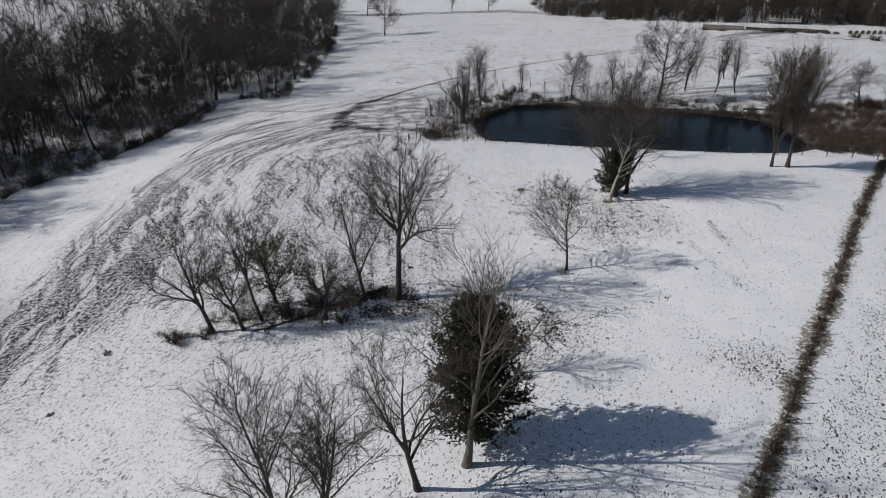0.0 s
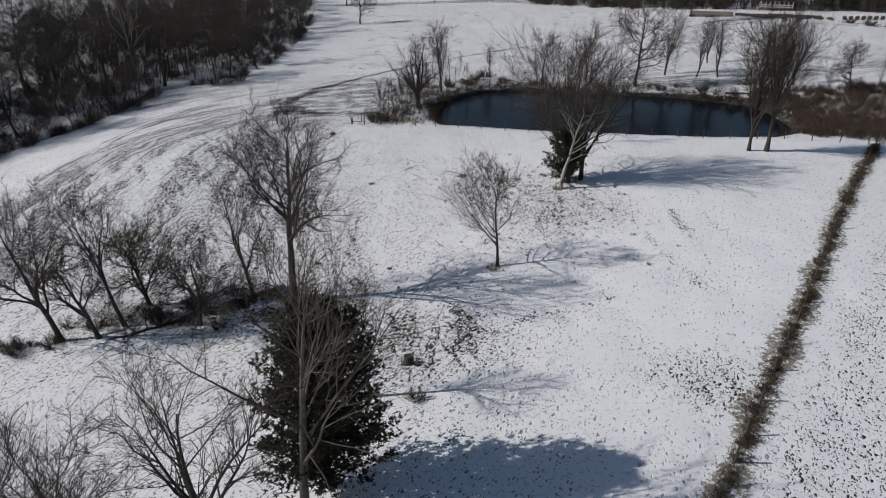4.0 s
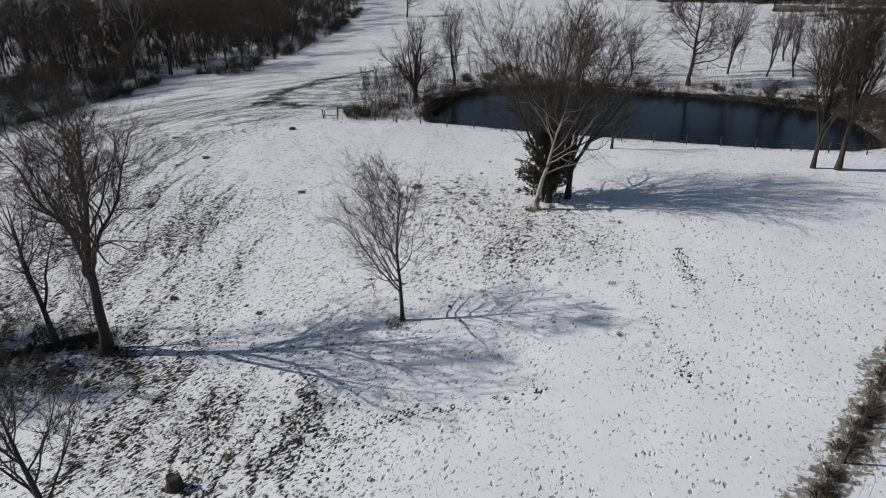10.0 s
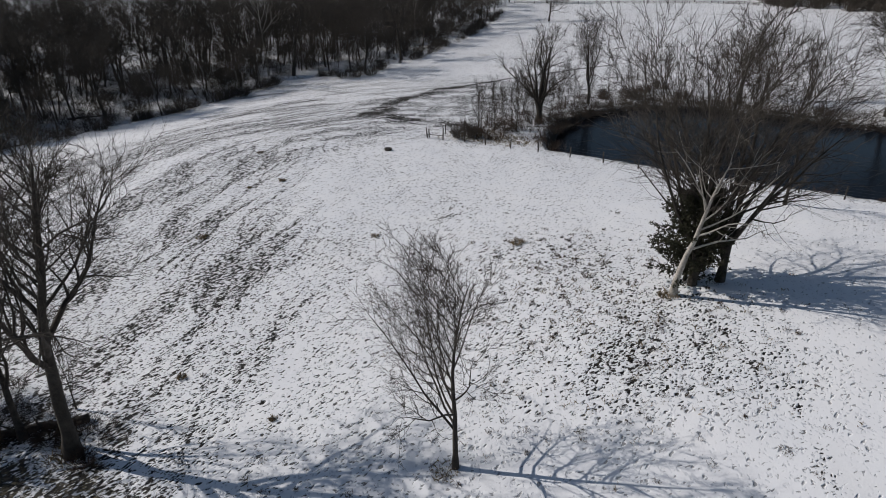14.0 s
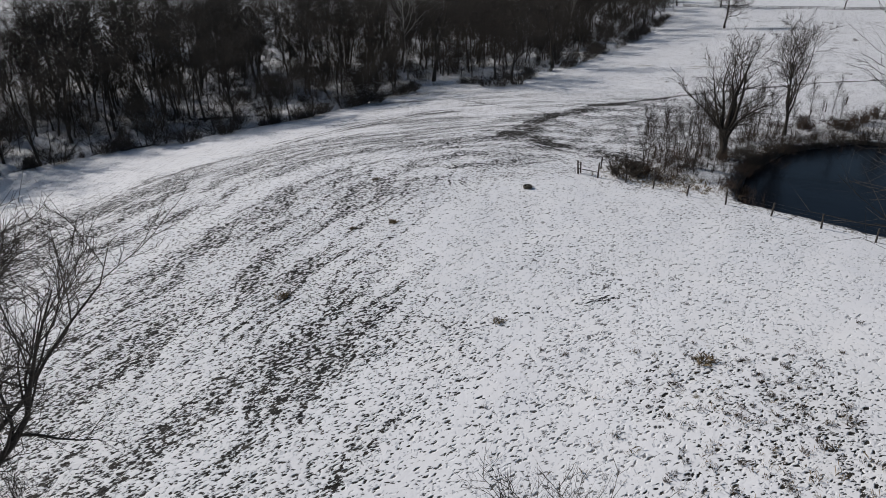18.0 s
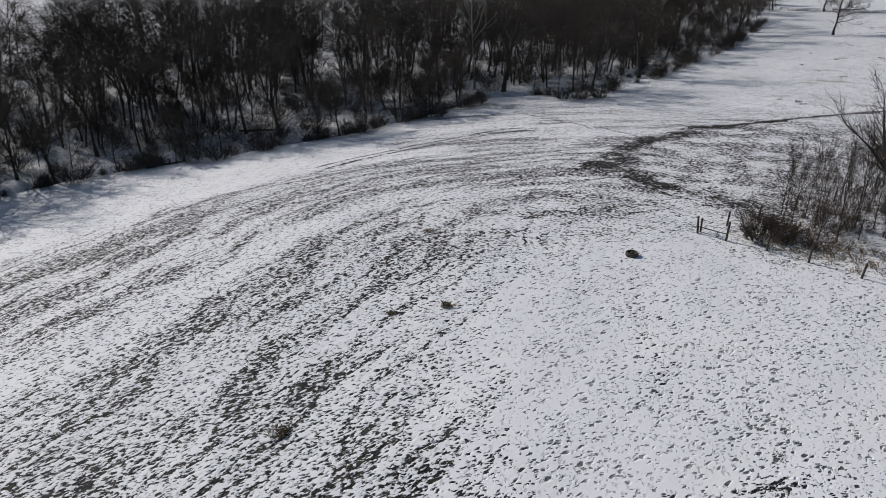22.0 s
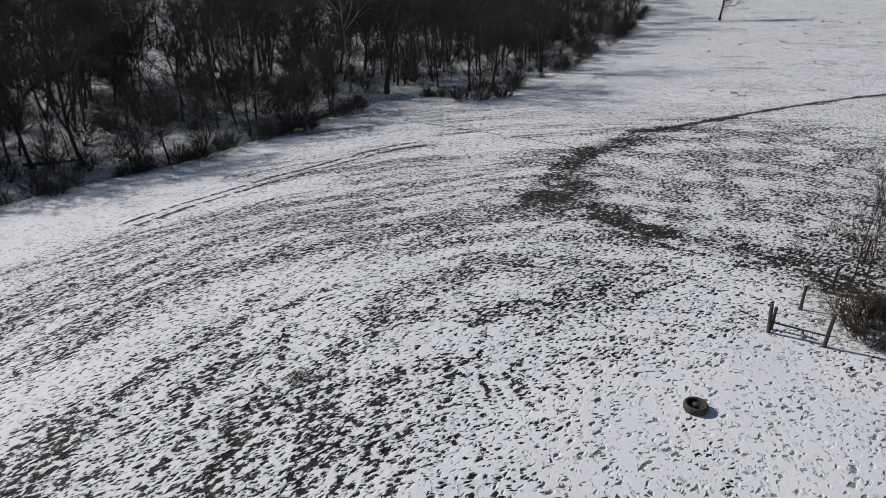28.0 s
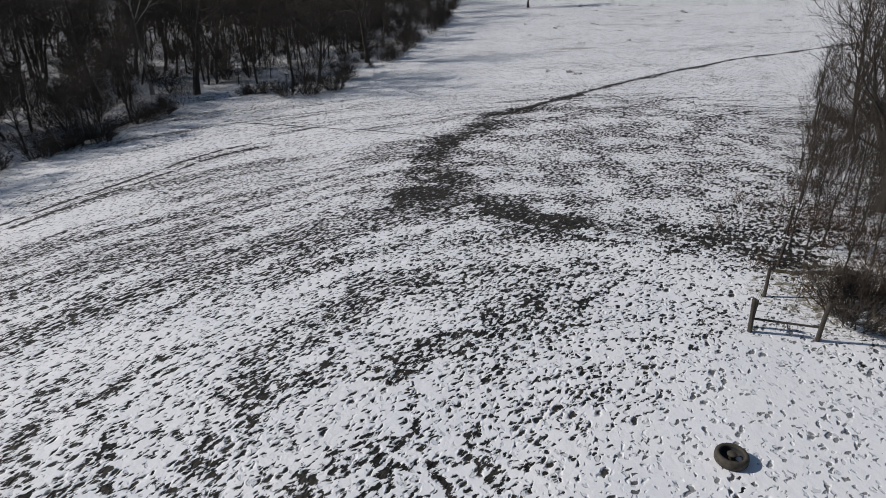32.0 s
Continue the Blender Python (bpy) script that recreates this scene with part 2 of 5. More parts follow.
    bare = smooth_range(t, math_node(t, "ADD", thin, math_node(t, "MULTIPLY", grass, 0.42)), 0.66, 0.78)
    dirty = smooth_range(t, math_node(t, "ADD", thin, math_node(t, "MULTIPLY", mud, 0.36)), 0.66, 0.82)
    tone = noise_node(t, co, 0.35, 3.0)
    white = mix(t, tone, (0.79, 0.81, 0.85), (0.88, 0.88, 0.88))
    # print colour: soil and the shadow inside hoof holes, painted as one dark tone
    earth = mix(t, smooth_range(t, noise_node(t, co, 1.3), 0.4, 0.65), (0.01, 0.009, 0.008), (0.038, 0.034, 0.028))
    straw = mix(t, fine, (0.05, 0.055, 0.025), (0.2, 0.16, 0.09))
    mire = mix(t, fine, (0.013, 0.011, 0.009), (0.045, 0.037, 0.027))
    deep = math_node(t, "MULTIPLY", marks, math_node(t, "MULTIPLY_ADD", smooth_range(t, wear, 0.1, 0.6), 0.5, math_node(t, "MULTIPLY_ADD", fine, 0.4, 0.34), clamp=True), clamp=True)
    # faint older prints of packed snow, their hollows' shade painted in as blue-grey
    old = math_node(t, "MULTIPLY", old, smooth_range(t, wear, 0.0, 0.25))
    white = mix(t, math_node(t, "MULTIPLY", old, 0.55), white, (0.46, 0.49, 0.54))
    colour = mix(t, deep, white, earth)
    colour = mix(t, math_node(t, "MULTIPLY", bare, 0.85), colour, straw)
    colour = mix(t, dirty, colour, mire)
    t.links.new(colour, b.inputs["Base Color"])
    b.inputs["Roughness"].default_value = 0.75
    b.inputs["Specular IOR Level"].default_value = 0.25
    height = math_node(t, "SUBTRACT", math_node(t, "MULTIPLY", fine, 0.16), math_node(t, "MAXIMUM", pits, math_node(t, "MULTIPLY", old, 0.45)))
    height = math_node(t, "SUBTRACT", height, math_node(t, "MULTIPLY", churn, 0.4))
    height = math_node(t, "ADD", height, math_node(t, "MULTIPLY", noise_node(t, bent.outputs[0], 2.6, 3.0, 0.55), math_node(t, "MULTIPLY_ADD", wear, 0.6, 0.18)))
    bump = node(t, "ShaderNodeBump", Strength=0.9, Distance=0.065)
    t.links.new(height, bump.inputs["Height"])
    t.links.new(bump.outputs[0], b.inputs["Normal"])
    return m


def water_material():
    m, t, b = material("pond_water")
    co = t.nodes.new("ShaderNodeTexCoord").outputs["Object"]
    b.inputs["Base Color"].default_value = (0.004, 0.007, 0.012, 1)
    b.inputs["Roughness"].default_value = 0.08
    b.inputs["IOR"].default_value = 1.33
    b.inputs["Specular IOR Level"].default_value = 0.14
    bump = node(t, "ShaderNodeBump", Strength=0.5, Distance=0.04)
    t.links.new(noise_node(t, co, 2.2, 4.0, 0.6), bump.inputs["Height"])
    t.links.new(bump.outputs[0], b.inputs["Normal"])
    return m


SNOW = snow_material()
WATER = water_material()
BARK = plain("grey_brown_bark", (0.018, 0.015, 0.012), (0.07, 0.058, 0.047), 2.5, 0.95, 0.8, 14)
PALE_BARK = plain("pale_sycamore_bark", (0.04, 0.034, 0.028), (0.165, 0.14, 0.115), 1.4, 0.9, 0.6, 10)
TWIG = plain("bare_twigs", (0.025, 0.0205, 0.0165), (0.08, 0.066, 0.053), 1.2, 0.95, 0, 10)
OLIVE_TWIG = plain("lichened_thorn_twigs", (0.03, 0.03, 0.014), (0.105, 0.1, 0.05), 1.2, 0.95, 0, 10)
RED_TWIG = plain("reddish_brush", (0.025, 0.016, 0.012), (0.085, 0.055, 0.038), 1.2, 0.95, 0, 10)
PALE_TWIG = plain("pale_twigs", (0.035, 0.029, 0.024), (0.12, 0.1, 0.082), 1.2, 0.95, 0, 10)
CEDAR = plain("cedar_needles", (0.016, 0.018, 0.01), (0.055, 0.052, 0.026), 1.6, 0.9, 0, 10)
WEED = plain("dry_weeds", (0.026, 0.019, 0.013), (0.115, 0.08, 0.052), 1.5, 0.95, 0, 10)
STRAW = plain("hay_and_straw", (0.09, 0.065, 0.035), (0.28, 0.21, 0.12), 5.0, 0.95, 0.5, 30)
POST = plain("weathered_post_wood", (0.025, 0.021, 0.018), (0.085, 0.072, 0.06), 6.0, 0.92, 0.6, 30)
WIRE = plain("fence_wire", (0.06, 0.05, 0.045), (0.14, 0.12, 0.11), 3.0, 0.5, 0, 10, metal=0.8)
RUBBER = plain("feeder_rubber", (0.012, 0.012, 0.012), (0.04, 0.038, 0.035), 8.0, 0.8, 0.3, 40)
TUB = plain("feeder_tub", (0.025, 0.021, 0.016), (0.085, 0.072, 0.053), 6.0, 0.8, 0.4, 30)
CONCRETE = plain("weathered_concrete", (0.07, 0.062, 0.052), (0.2, 0.18, 0.155), 0.8, 0.9, 0.4, 12)
MIRE = plain("wet_mire", (0.014, 0.011, 0.009), (0.05, 0.04, 0.03), 2.0, 0.7, 0.6, 12)
PANEL = plain("weathered_aluminium", (0.25, 0.25, 0.25), (0.5, 0.5, 0.5), 2.0, 0.5, 0.2, 14)
WHITE_BARK = plain("white_sycamore_bark", (0.16, 0.145, 0.125), (0.5, 0.47, 0.42), 1.4, 0.9, 0.5, 10)
SNOWCAP = plain("settled_snow", (0.76, 0.78, 0.82), (0.88, 0.88, 0.88), 2.0, 0.75, 0.4, 14)


# ---------- builders ----------
def mesh_object(name, verts, faces, mat, parent=None, label="", smooth=False):
    me = bpy.data.meshes.new(name)
    me.from_pydata(verts, [], faces)
    me.materials.append(mat)
    if smooth:
        me.shade_smooth()
    ob = new(name, me)
    if parent:
        ob.parent = parent
    if label:
        tagged(ob, label)
    return ob


def part(name, bm, mat, parent, label="", smooth=False):
    me = bpy.data.meshes.new(name)
    bm.to_mesh(me)
    bm.free()
    me.materials.append(mat)
    if smooth:
        me.shade_smooth()
    ob = new(name, me)
    ob.parent = parent
    if label:
        tagged(ob, label)
    return ob


class Tubes:
    """Gathers tapering round branches into one mesh."""

    def __init__(self):
        self.v, self.f = [], []

    def add(self, pts, radii, sides):
        start = len(self.v)
        n = len(pts)
        d = (pts[1] - pts[0]).normalized()
        a = d.orthogonal().normalized()
        b = d.cross(a)
        ring = [(math.cos(6.2832 * k / sides), math.sin(6.2832 * k / sides)) for k in range(sides)]
        for p, r in zip(pts, radii):
            for c, s in ring:
                self.v.append((p.x + r * (c * a.x + s * b.x), p.y + r * (c * a.y + s * b.y), p.z + r * (c * a.z + s * b.z)))
        for i in range(n - 1):
            o = start + i * sides
            for k in range(sides):
                k2 = (k + 1) % sides
                self.f.append((o + k, o + k2, o + sides + k2, o + sides + k))

    def blade(self, p, d, length, width, rng):
        """One thin twig that ends in a point."""
        s = split_off(rng, d, 1.5708) * (width * 0.5)
        o = len(self.v)
        e = p + d * length
        self.v += [(p.x - s.x, p.y - s.y, p.z - s.z), (p.x + s.x, p.y + s.y, p.z + s.z), (e.x, e.y, e.z)]
        self.f.append((o, o + 1, o + 2))

    def object(self, name, mat, parent=None, label="", smooth=True):
        return mesh_object(name, self.v, self.f, mat, parent, label, smooth)


def bend(rng, p, d, length, r0, r1, n, wobble, lift):
    pts, radii = [p.copy()], [r0]
    for i in range(n):
        d = (d + Vector((rng.gauss(0, wobble), rng.gauss(0, wobble), rng.gauss(0, wobble) + lift))).normalized()
        p = p + d * (length / n)
        pts.append(p.copy())
        radii.append(r0 + (r1 - r0) * (i + 1) / n)
    return pts, radii, d


def split_off(rng, d, angle):
    side = d.orthogonal().normalized()
    side.rotate(Matrix.Rotation(rng.uniform(0, 6.2832), 3, d))
    return (d * math.cos(angle) + side * math.sin(angle)).normalized()


def bare_tree(name, seed, height, girth, fork=0.3, spread=0.75, lean=(0, 0), limbs=9, boughs=5, sprays=5, fine=2, mats=None, simple=False, up=0.07, label="", droop=0.0, stout=1.15, crook=0.7, leaders=0, open_=0.45):
    """A leafless tree of its own: trunk, each main limb with its boughs, and the spray of twigs."""
    rng = random.Random(seed)
    bark, twig = mats or (BARK, TWIG)
    tree = new(name)
    trunk = Tubes()
    d0 = Vector((lean[0], lean[1], 1)).normalized()
    n0 = 9
    pts, radii, _ = bend(rng, Vector((0, 0, -0.25)), d0, height * 0.86, girth, girth * 0.14, n0, 0.05 * crook, 0.03)
    radii[0] *= 1.45
    trunk.add(pts, radii, 6 if simple else 8)
    twigs = Tubes()
    limb_tubes = []
    for k in range(limbs):
        lead = k < leaders
        f = fork + (0.97 - fork) * (k + rng.uniform(0, 0.8)) / limbs
        if lead:
            f = fork + 0.22 * k / leaders
        x = f * n0
        i = min(int(x), n0 - 1)
        p = pts[i].lerp(pts[i + 1], x - i)
        r = (radii[i] + (radii[i + 1] - radii[i]) * (x - i)) * (0.66 if lead else 0.5)
        length = height * (1.02 - f) * rng.uniform(0.78, 0.98) if lead else height * (0.26 + 0.3 * (1 - f)) * rng.uniform(0.75, 1.2) * (0.6 + spread * 0.55)
        ld = split_off(rng, (pts[i + 1] - pts[i]).normalized(), spread * rng.uniform(0.75, 1.2))
        if lead:
            a = 6.2832 * k / leaders + rng.uniform(-0.4, 0.4) + seed
            tilt = open_ * rng.uniform(0.65, 1.25)
            ld = (d0 + Vector((math.cos(a), math.sin(a), 0)) * math.tan(tilt)).normalized()
        ld.z = max(ld.z, -0.1)
        lt = Tubes()
        n1 = 8 if lead else 6
        lp, lr, _ = bend(rng, p, ld, length, max(r, 0.0022 * height), 0.001 * height, n1, 0.12 * crook, up * (0.5 if lead else 1))
        lt.add(lp, lr, 4 if simple else 6)
        count = boughs * 2 if lead else boughs
        for j in range(count):
            g = 0.2 + 0.78 * (j + rng.uniform(0, 0.9)) / count
            y = g * n1
            q = min(int(y), n1 - 1)
            bp = lp[q].lerp(lp[q + 1], y - q)
            br = max((lr[q] + (lr[q + 1] - lr[q]) * (y - q)) * 0.6, 0.001 * height)
            bl = length * rng.uniform(0.3, 0.55) * (1.1 - 0.4 * g) * (0.8 if lead else 1)
            bd = split_off(rng, (lp[q + 1] - lp[q]).normalized(), rng.uniform(0.5, 0.95))
            bpts, brad, _ = bend(rng, bp, bd, bl, br, 0.0006 * height, 4, 0.15 * crook, up - droop)
            lt.add(bpts, brad, 3 if simple else 4)
            for s in range(sprays):
                w = 0.15 + 0.85 * (s + rng.uniform(0, 0.9)) / sprays
                y2 = w * 4
                q2 = min(int(y2), 3)
                sp = bpts[q2].lerp(bpts[q2 + 1], y2 - q2)
                sd = split_off(rng, (bpts[q2 + 1] - bpts[q2]).normalized(), rng.uniform(0.4, 0.9))
                sl = bl * rng.uniform(0.35, 0.7)
                thin = stout * min(1.0, 0.35 + height / 18)
                if simple:
                    twigs.blade(sp, sd, sl * 1.15, 0.019 * thin, rng)
                    spts = [sp, sp + sd * (sl * 0.5), sp + sd * sl]
                else:
                    spts, srad, _ = bend(rng, sp, sd, sl, 0.012 * thin, 0.005 * thin, 3, 0.16 * crook, up - droop)
                    twigs.add(spts, srad, 3)
                for _ in range(fine * 2):
                    h = rng.randint(0, len(spts) - 2)
                    td = split_off(rng, (spts[h + 1] - spts[h]).normalized(), rng.uniform(0.35, 0.9))
                    td = (td + Vector((0, 0, up))).normalized()
                    twigs.blade(spts[h].lerp(spts[h + 1], rng.random()), td, sl * rng.uniform(0.35, 0.85), 0.0155 * thin, rng)
        limb_tubes.append(lt)
    trunk.object("trunk", bark, tree)
    if simple:
        joined = Tubes()
        for lt in limb_tubes:
            o = len(joined.v)
            joined.v += lt.v
            joined.f += [tuple(i + o for i in f) for f in lt.f]
        joined.object("branching", bark, tree)
    else:
        for lt in limb_tubes:
            lt.object("limb", bark, tree)
    twigs.object("crown", twig, tree, "", False)
    if label:
        tagged(tree, label, "tree")
    return tree


def stand(ob, x, y, turn=0.0, sink=0.0):
    ob.matrix_world = Matrix.Translation((x, y, ground_z(x, y) - sink)) @ Matrix.Rotation(turn, 4, "Z")
    return ob


def bush(name, seed, height, width, stems, mat, label, category="bush"):
    """A leafless shrub: many thin stems from one foot, each with side twigs."""
    rng = random.Random(seed)
    shrub = new(name)
    stalks, twigs = Tubes(), Tubes()
    for _ in range(stems):
        a, r = rng.uniform(0, 6.2832), width * 0.3 * math.sqrt(rng.random())
        p = Vector((r * math.cos(a), r * math.sin(a), -0.1))
        d = Vector((math.cos(a) * width / height * rng.uniform(0.1, 0.7), math.sin(a) * width / height * rng.uniform(0.1, 0.7), 1)).normalized()
        l = height * rng.uniform(0.6, 1.1)
        pts, radii, _ = bend(rng, p, d, l, 0.022 + 0.004 * height, 0.006, 5, 0.12, 0.03)
        stalks.add(pts, radii, 4)
        for j in range(9):
            y = rng.uniform(0.8, 4.99)
            q = int(y)
            td = split_off(rng, (pts[q + 1] - pts[q]).normalized(), rng.uniform(0.4, 0.9))
            tp, trr, td2 = bend(rng, pts[q].lerp(pts[q + 1], y - q), td, l * rng.uniform(0.15, 0.35), 0.01, 0.004, 3, 0.18, 0.03)
            twigs.add(tp, trr, 3)
            for h in (1, 2, 3) * 4:
                sd = split_off(rng, td2, rng.uniform(0.3, 1.1))
                twigs.blade(tp[h].lerp(tp[h - 1], rng.random()), sd, l * rng.uniform(0.1, 0.26), 0.016, rng)
    stalks.object("stem", mat, shrub)
    twigs.object("crown", mat, shrub, "", False)
    return tagged(shrub, label, category)


def cedar(name, seed, height, width, label, sprays=2600, bottom=0.05):
    """An evergreen: trunk, boughs, and flat sprays of scale leaves along them, ragged at the edge."""
    rng = random.Random(seed)
    tree = new(name)
    trunk = Tubes()
    pts, radii, _ = bend(rng, Vector((0, 0, -0.2)), Vector((0, 0, 1)), height * 0.95, height * 0.018, 0.02, 8, 0.03, 0.03)
    trunk.add(pts, radii, 8)
    trunk.object("trunk", BARK, tree)
    boughs = Tubes()
    v, f = [], []
    count = int(sprays / 22)
    for k in range(count):
        u = bottom + (0.98 - bottom) * ((k + rng.random()) / count)
        a = k * 2.39996 + rng.uniform(-0.3, 0.3)
        reach = width / 2 * (math.sin(math.pi * min(1, (1 - u) ** 0.85 * 0.62 + 0.02)) ** 0.8) * rng.uniform(0.72, 1.15) + 0.15
        p = pts[0].lerp(pts[-1], u)
        d = Vector((math.cos(a), math.sin(a), rng.uniform(0.25, 0.75))).normalized()
        bp, br, _ = bend(rng, p, d, reach, 0.03 + 0.02 * (1 - u), 0.008, 4, 0.09, 0.04)
        boughs.add(bp, br, 3)
        for _ in range(22):
            y = (rng.random() ** 0.6) * 3.99
            q = int(y)
            c = bp[q].lerp(bp[q + 1], y - q) + Vector((rng.gauss(0, 0.16), rng.gauss(0, 0.16), rng.gauss(0, 0.14)))
            for _ in range(7):
                t1 = Vector((rng.gauss(0, 1) + d.x, rng.gauss(0, 1) + d.y, rng.gauss(0.35, 0.8))).normalized()
                t2 = t1.orthogonal()
                t2.rotate(Matrix.Rotation(rng.uniform(0, 6.28), 3, t1))
                l, w = rng.uniform(0.14, 0.34), rng.uniform(0.02, 0.045)
                o = len(v)
                v += [tuple(c - t2 * w), tuple(c + t1 * l), tuple(c + t2 * w), tuple(c + t1 * l * 0.45 + t1.cross(t2) * w)]
                f += [(o, o + 1, o + 3), (o + 3, o + 1, o + 2), (o, o + 3, o + 2)]
    boughs.object("framework", BARK, tree)
    mesh_object("foliage", v, f, CEDAR, tree)
    return tagged(tree, label, "tree")


def brush(name, places, mat, label, seed, height, stems, kind="stuff", thick=0.012, spread=0.5):
    """Low tangled growth round many places, as one sheet of stems and side twigs."""
    rng = random.Random(seed)
    xs_, ys_ = np.array([p[0] for p in places]), np.array([p[1] for p in places])
    zs_ = lie(xs_, ys_)
    tubes = Tubes()
    for (x, y, size), z in zip(places, zs_):
        for _ in range(stems):
            a, r = rng.uniform(0, 6.2832), spread * size * math.sqrt(rng.random())
            p = Vector((x + r * math.cos(a), y + r * math.sin(a), z - 0.05))
            d = Vector((rng.gauss(0, 0.35), rng.gauss(0, 0.35), 1)).normalized()
            l = height * size * rng.uniform(0.5, 1.15)
            pts, radii, d2 = bend(rng, p, d, l, thick, thick * 0.4, 2, 0.2, 0.02)
            tubes.add(pts, radii, 3)
            for _ in range(2):
                td = split_off(rng, d2, rng.uniform(0.4, 1.0))
                tubes.add(*bend(rng, pts[1], td, l * rng.uniform(0.25, 0.5), thick * 0.6, thick * 0.3, 1, 0.1, 0.02)[:2], 3)
    ob = tubes.object(name, mat, None, "", False)
    return tagged(ob, label, "undergrowth", kind=kind)


def blades(name, places, mat, label, seed, per, kind="stuff", category="grass"):
    """Dry stalks: thin bent blades, per of them round each (x, y, radius, height)."""
    rng = random.Random(seed)
    zs_ = lie(np.array([p[0] for p in places]), np.array([p[1] for p in places]))
    v, f = [], []
    for (x, y, radius, height), z in zip(places, zs_):
        for _ in range(per):
            a, r = rng.uniform(0, 6.2832), radius * math.sqrt(rng.random())
            px, py = x + r * math.cos(a), y + r * math.sin(a)
            h, w = height * rng.uniform(0.4, 1.2), rng.uniform(0.005, 0.013)
            tx, ty = rng.gauss(0, 0.45) * h, rng.gauss(0, 0.45) * h
            ca, sa = math.cos(a * 3), math.sin(a * 3)
            o = len(v)
            v += [(px - w * ca, py - w * sa, z - 0.04), (px + w * ca, py + w * sa, z - 0.04), (px + tx * 0.4 + w * 0.6 * ca, py + ty * 0.4 + w * 0.6 * sa, z + h * 0.6), (px + tx, py + ty, z + h * 0.92)]
            f += [(o, o + 1, o + 2), (o, o + 2, o + 3)]
    return tagged(mesh_object(name, v, f, mat), label, category, kind=kind)


def clumps(name, places, mat, label, seed, twigs=130, width=0.02):
    """Rounded masses of fine bare twigs, (x, y, size) each, gathered as undergrowth."""
    rng = random.Random(seed)
    zs_ = lie(np.array([p[0] for p in places]), np.array([p[1] for p in places]))
    tubes = Tubes()
    for (x, y, size), z in zip(places, zs_):
        foot = Vector((x, y, z))
        for k in range(twigs):
            a, u = rng.uniform(0, 6.2832), rng.random()
            d = Vector((math.cos(a) * (1 - u * 0.7), math.sin(a) * (1 - u * 0.7), 0.35 + u)).normalized()
            p = foot + Vector((d.x * rng.uniform(0, 0.8), d.y * rng.uniform(0, 0.8), d.z * rng.uniform(0.0, 0.9))) * size
            e = (d + Vector((rng.gauss(0, 0.5), rng.gauss(0, 0.5), rng.gauss(0, 0.4)))).normalized()
            tubes.blade(p, e, size * rng.uniform(0.4, 0.95), width * (0.6 + 0.4 * size), rng)
        for k in range(5):
            d = Vector((rng.gauss(0, 0.4), rng.gauss(0, 0.4), 1)).normalized()
            tubes.add(*bend(rng, foot - Vector((0, 0, 0.1)), d, size * 1.2, 0.02 * size, 0.008, 2, 0.15, 0)[:2], 3)
    return tagged(tubes.object(name, mat, None, "", False), label, "undergrowth", kind="stuff")


# ---------- ground ----------
def spread_axis(lo, hi, fine, out_lo, out_hi):
    a = [lo]
    s = fine
    while a[-1] > out_lo:
        s *= 1.07
        a.append(a[-1] - s)
    b = list(np.arange(lo + fine, hi, fine))
    s = fine
    while b[-1] < out_hi:
        s *= 1.07
        b.append(b[-1] + s)
    return np.array(a[::-1] + b)


HERD_TRACK = [(-49, 40), (-47, 58), (-45, 70), (-44, 82), (-45, 95), (-44, 108), (-43, 120), (-38, 131), (-30, 139), (-23, 143)]
RUT_A = [(-50, 84), (-51, 119), (-51, 132), (-49.3, 141.7), (-48, 146.5), (-46.3, 152), (-44.2, 157.5), (-42, 160.5)]
UP_TRAIL = [(-21, 141), (-22, 147), (-23.4, 154), (-23.4, 161), (-21.4, 168), (-18.4, 174), (-13.7, 180), (-8.4, 187.3), (0.9, 197.6), (9.8, 206), (20.5, 212.2), (30.4, 219), (60, 229), (90, 240)]
LOW_MUD = [(-30, 136), (-25, 138), (-21, 140.5), (-17.6, 139.2), (-14.6, 137.2), (-11.6, 136.4), (-7.7, 135.1), (-3.5, 133.5)]
HEDGE = [(14, 22), (21.3, 33.6), (28.2, 43.4), (33.3, 50.6), (40.5, 60.6), (48.2, 71.6), (58, 85.5), (75, 108.5)]


def band(x, y, line, width, soft):
    d, _ = along(x, y, line)
    return 1 - step(width, width + soft, d + 0.8 * waves(x, y, 9.0, 2.0))


def spot(x, y, cx, cy, rx, ry):
    return 1 - step(0.35, 1.0, np.hypot((x - cx) / rx, (y - cy) / ry))


TRAILS = [[(30, 86), (31.2, 77.2), (32.1, 70.7), (33, 66.6), (34.5, 60.4)], [(35.5, 82), (35.8, 73.4)], [(39, 80.8), (39.3, 73.7)],
          [(-8.8, 116.8), (-6.1, 110.9), (-2.7, 106.3), (-1, 103.4)], [(-8.4, 89.1), (-1.1, 94.4), (2.6, 98.7), (6.3, 101.8)],
          [(-8.7, 134.3), (-7.8, 127.8), (-7.4, 124.6), (-5.5, 123.7), (-3.4, 123.7), (8, 122)], [(-37.9, 152.1), (-32.5, 148), (-26.5, 149.8)],
          [(-50.3, 130.9), (-45.2, 135.1), (-41.8, 143.3), (-41.7, 158.7)], [(24.7, 63.4), (16.8, 60.7), (11.2, 58)], [(-37, 112), (-35.8, 122), (-35.2, 126.5), (-32.8, 132.5), (-27.6, 136.6), (-22, 138.6)]]


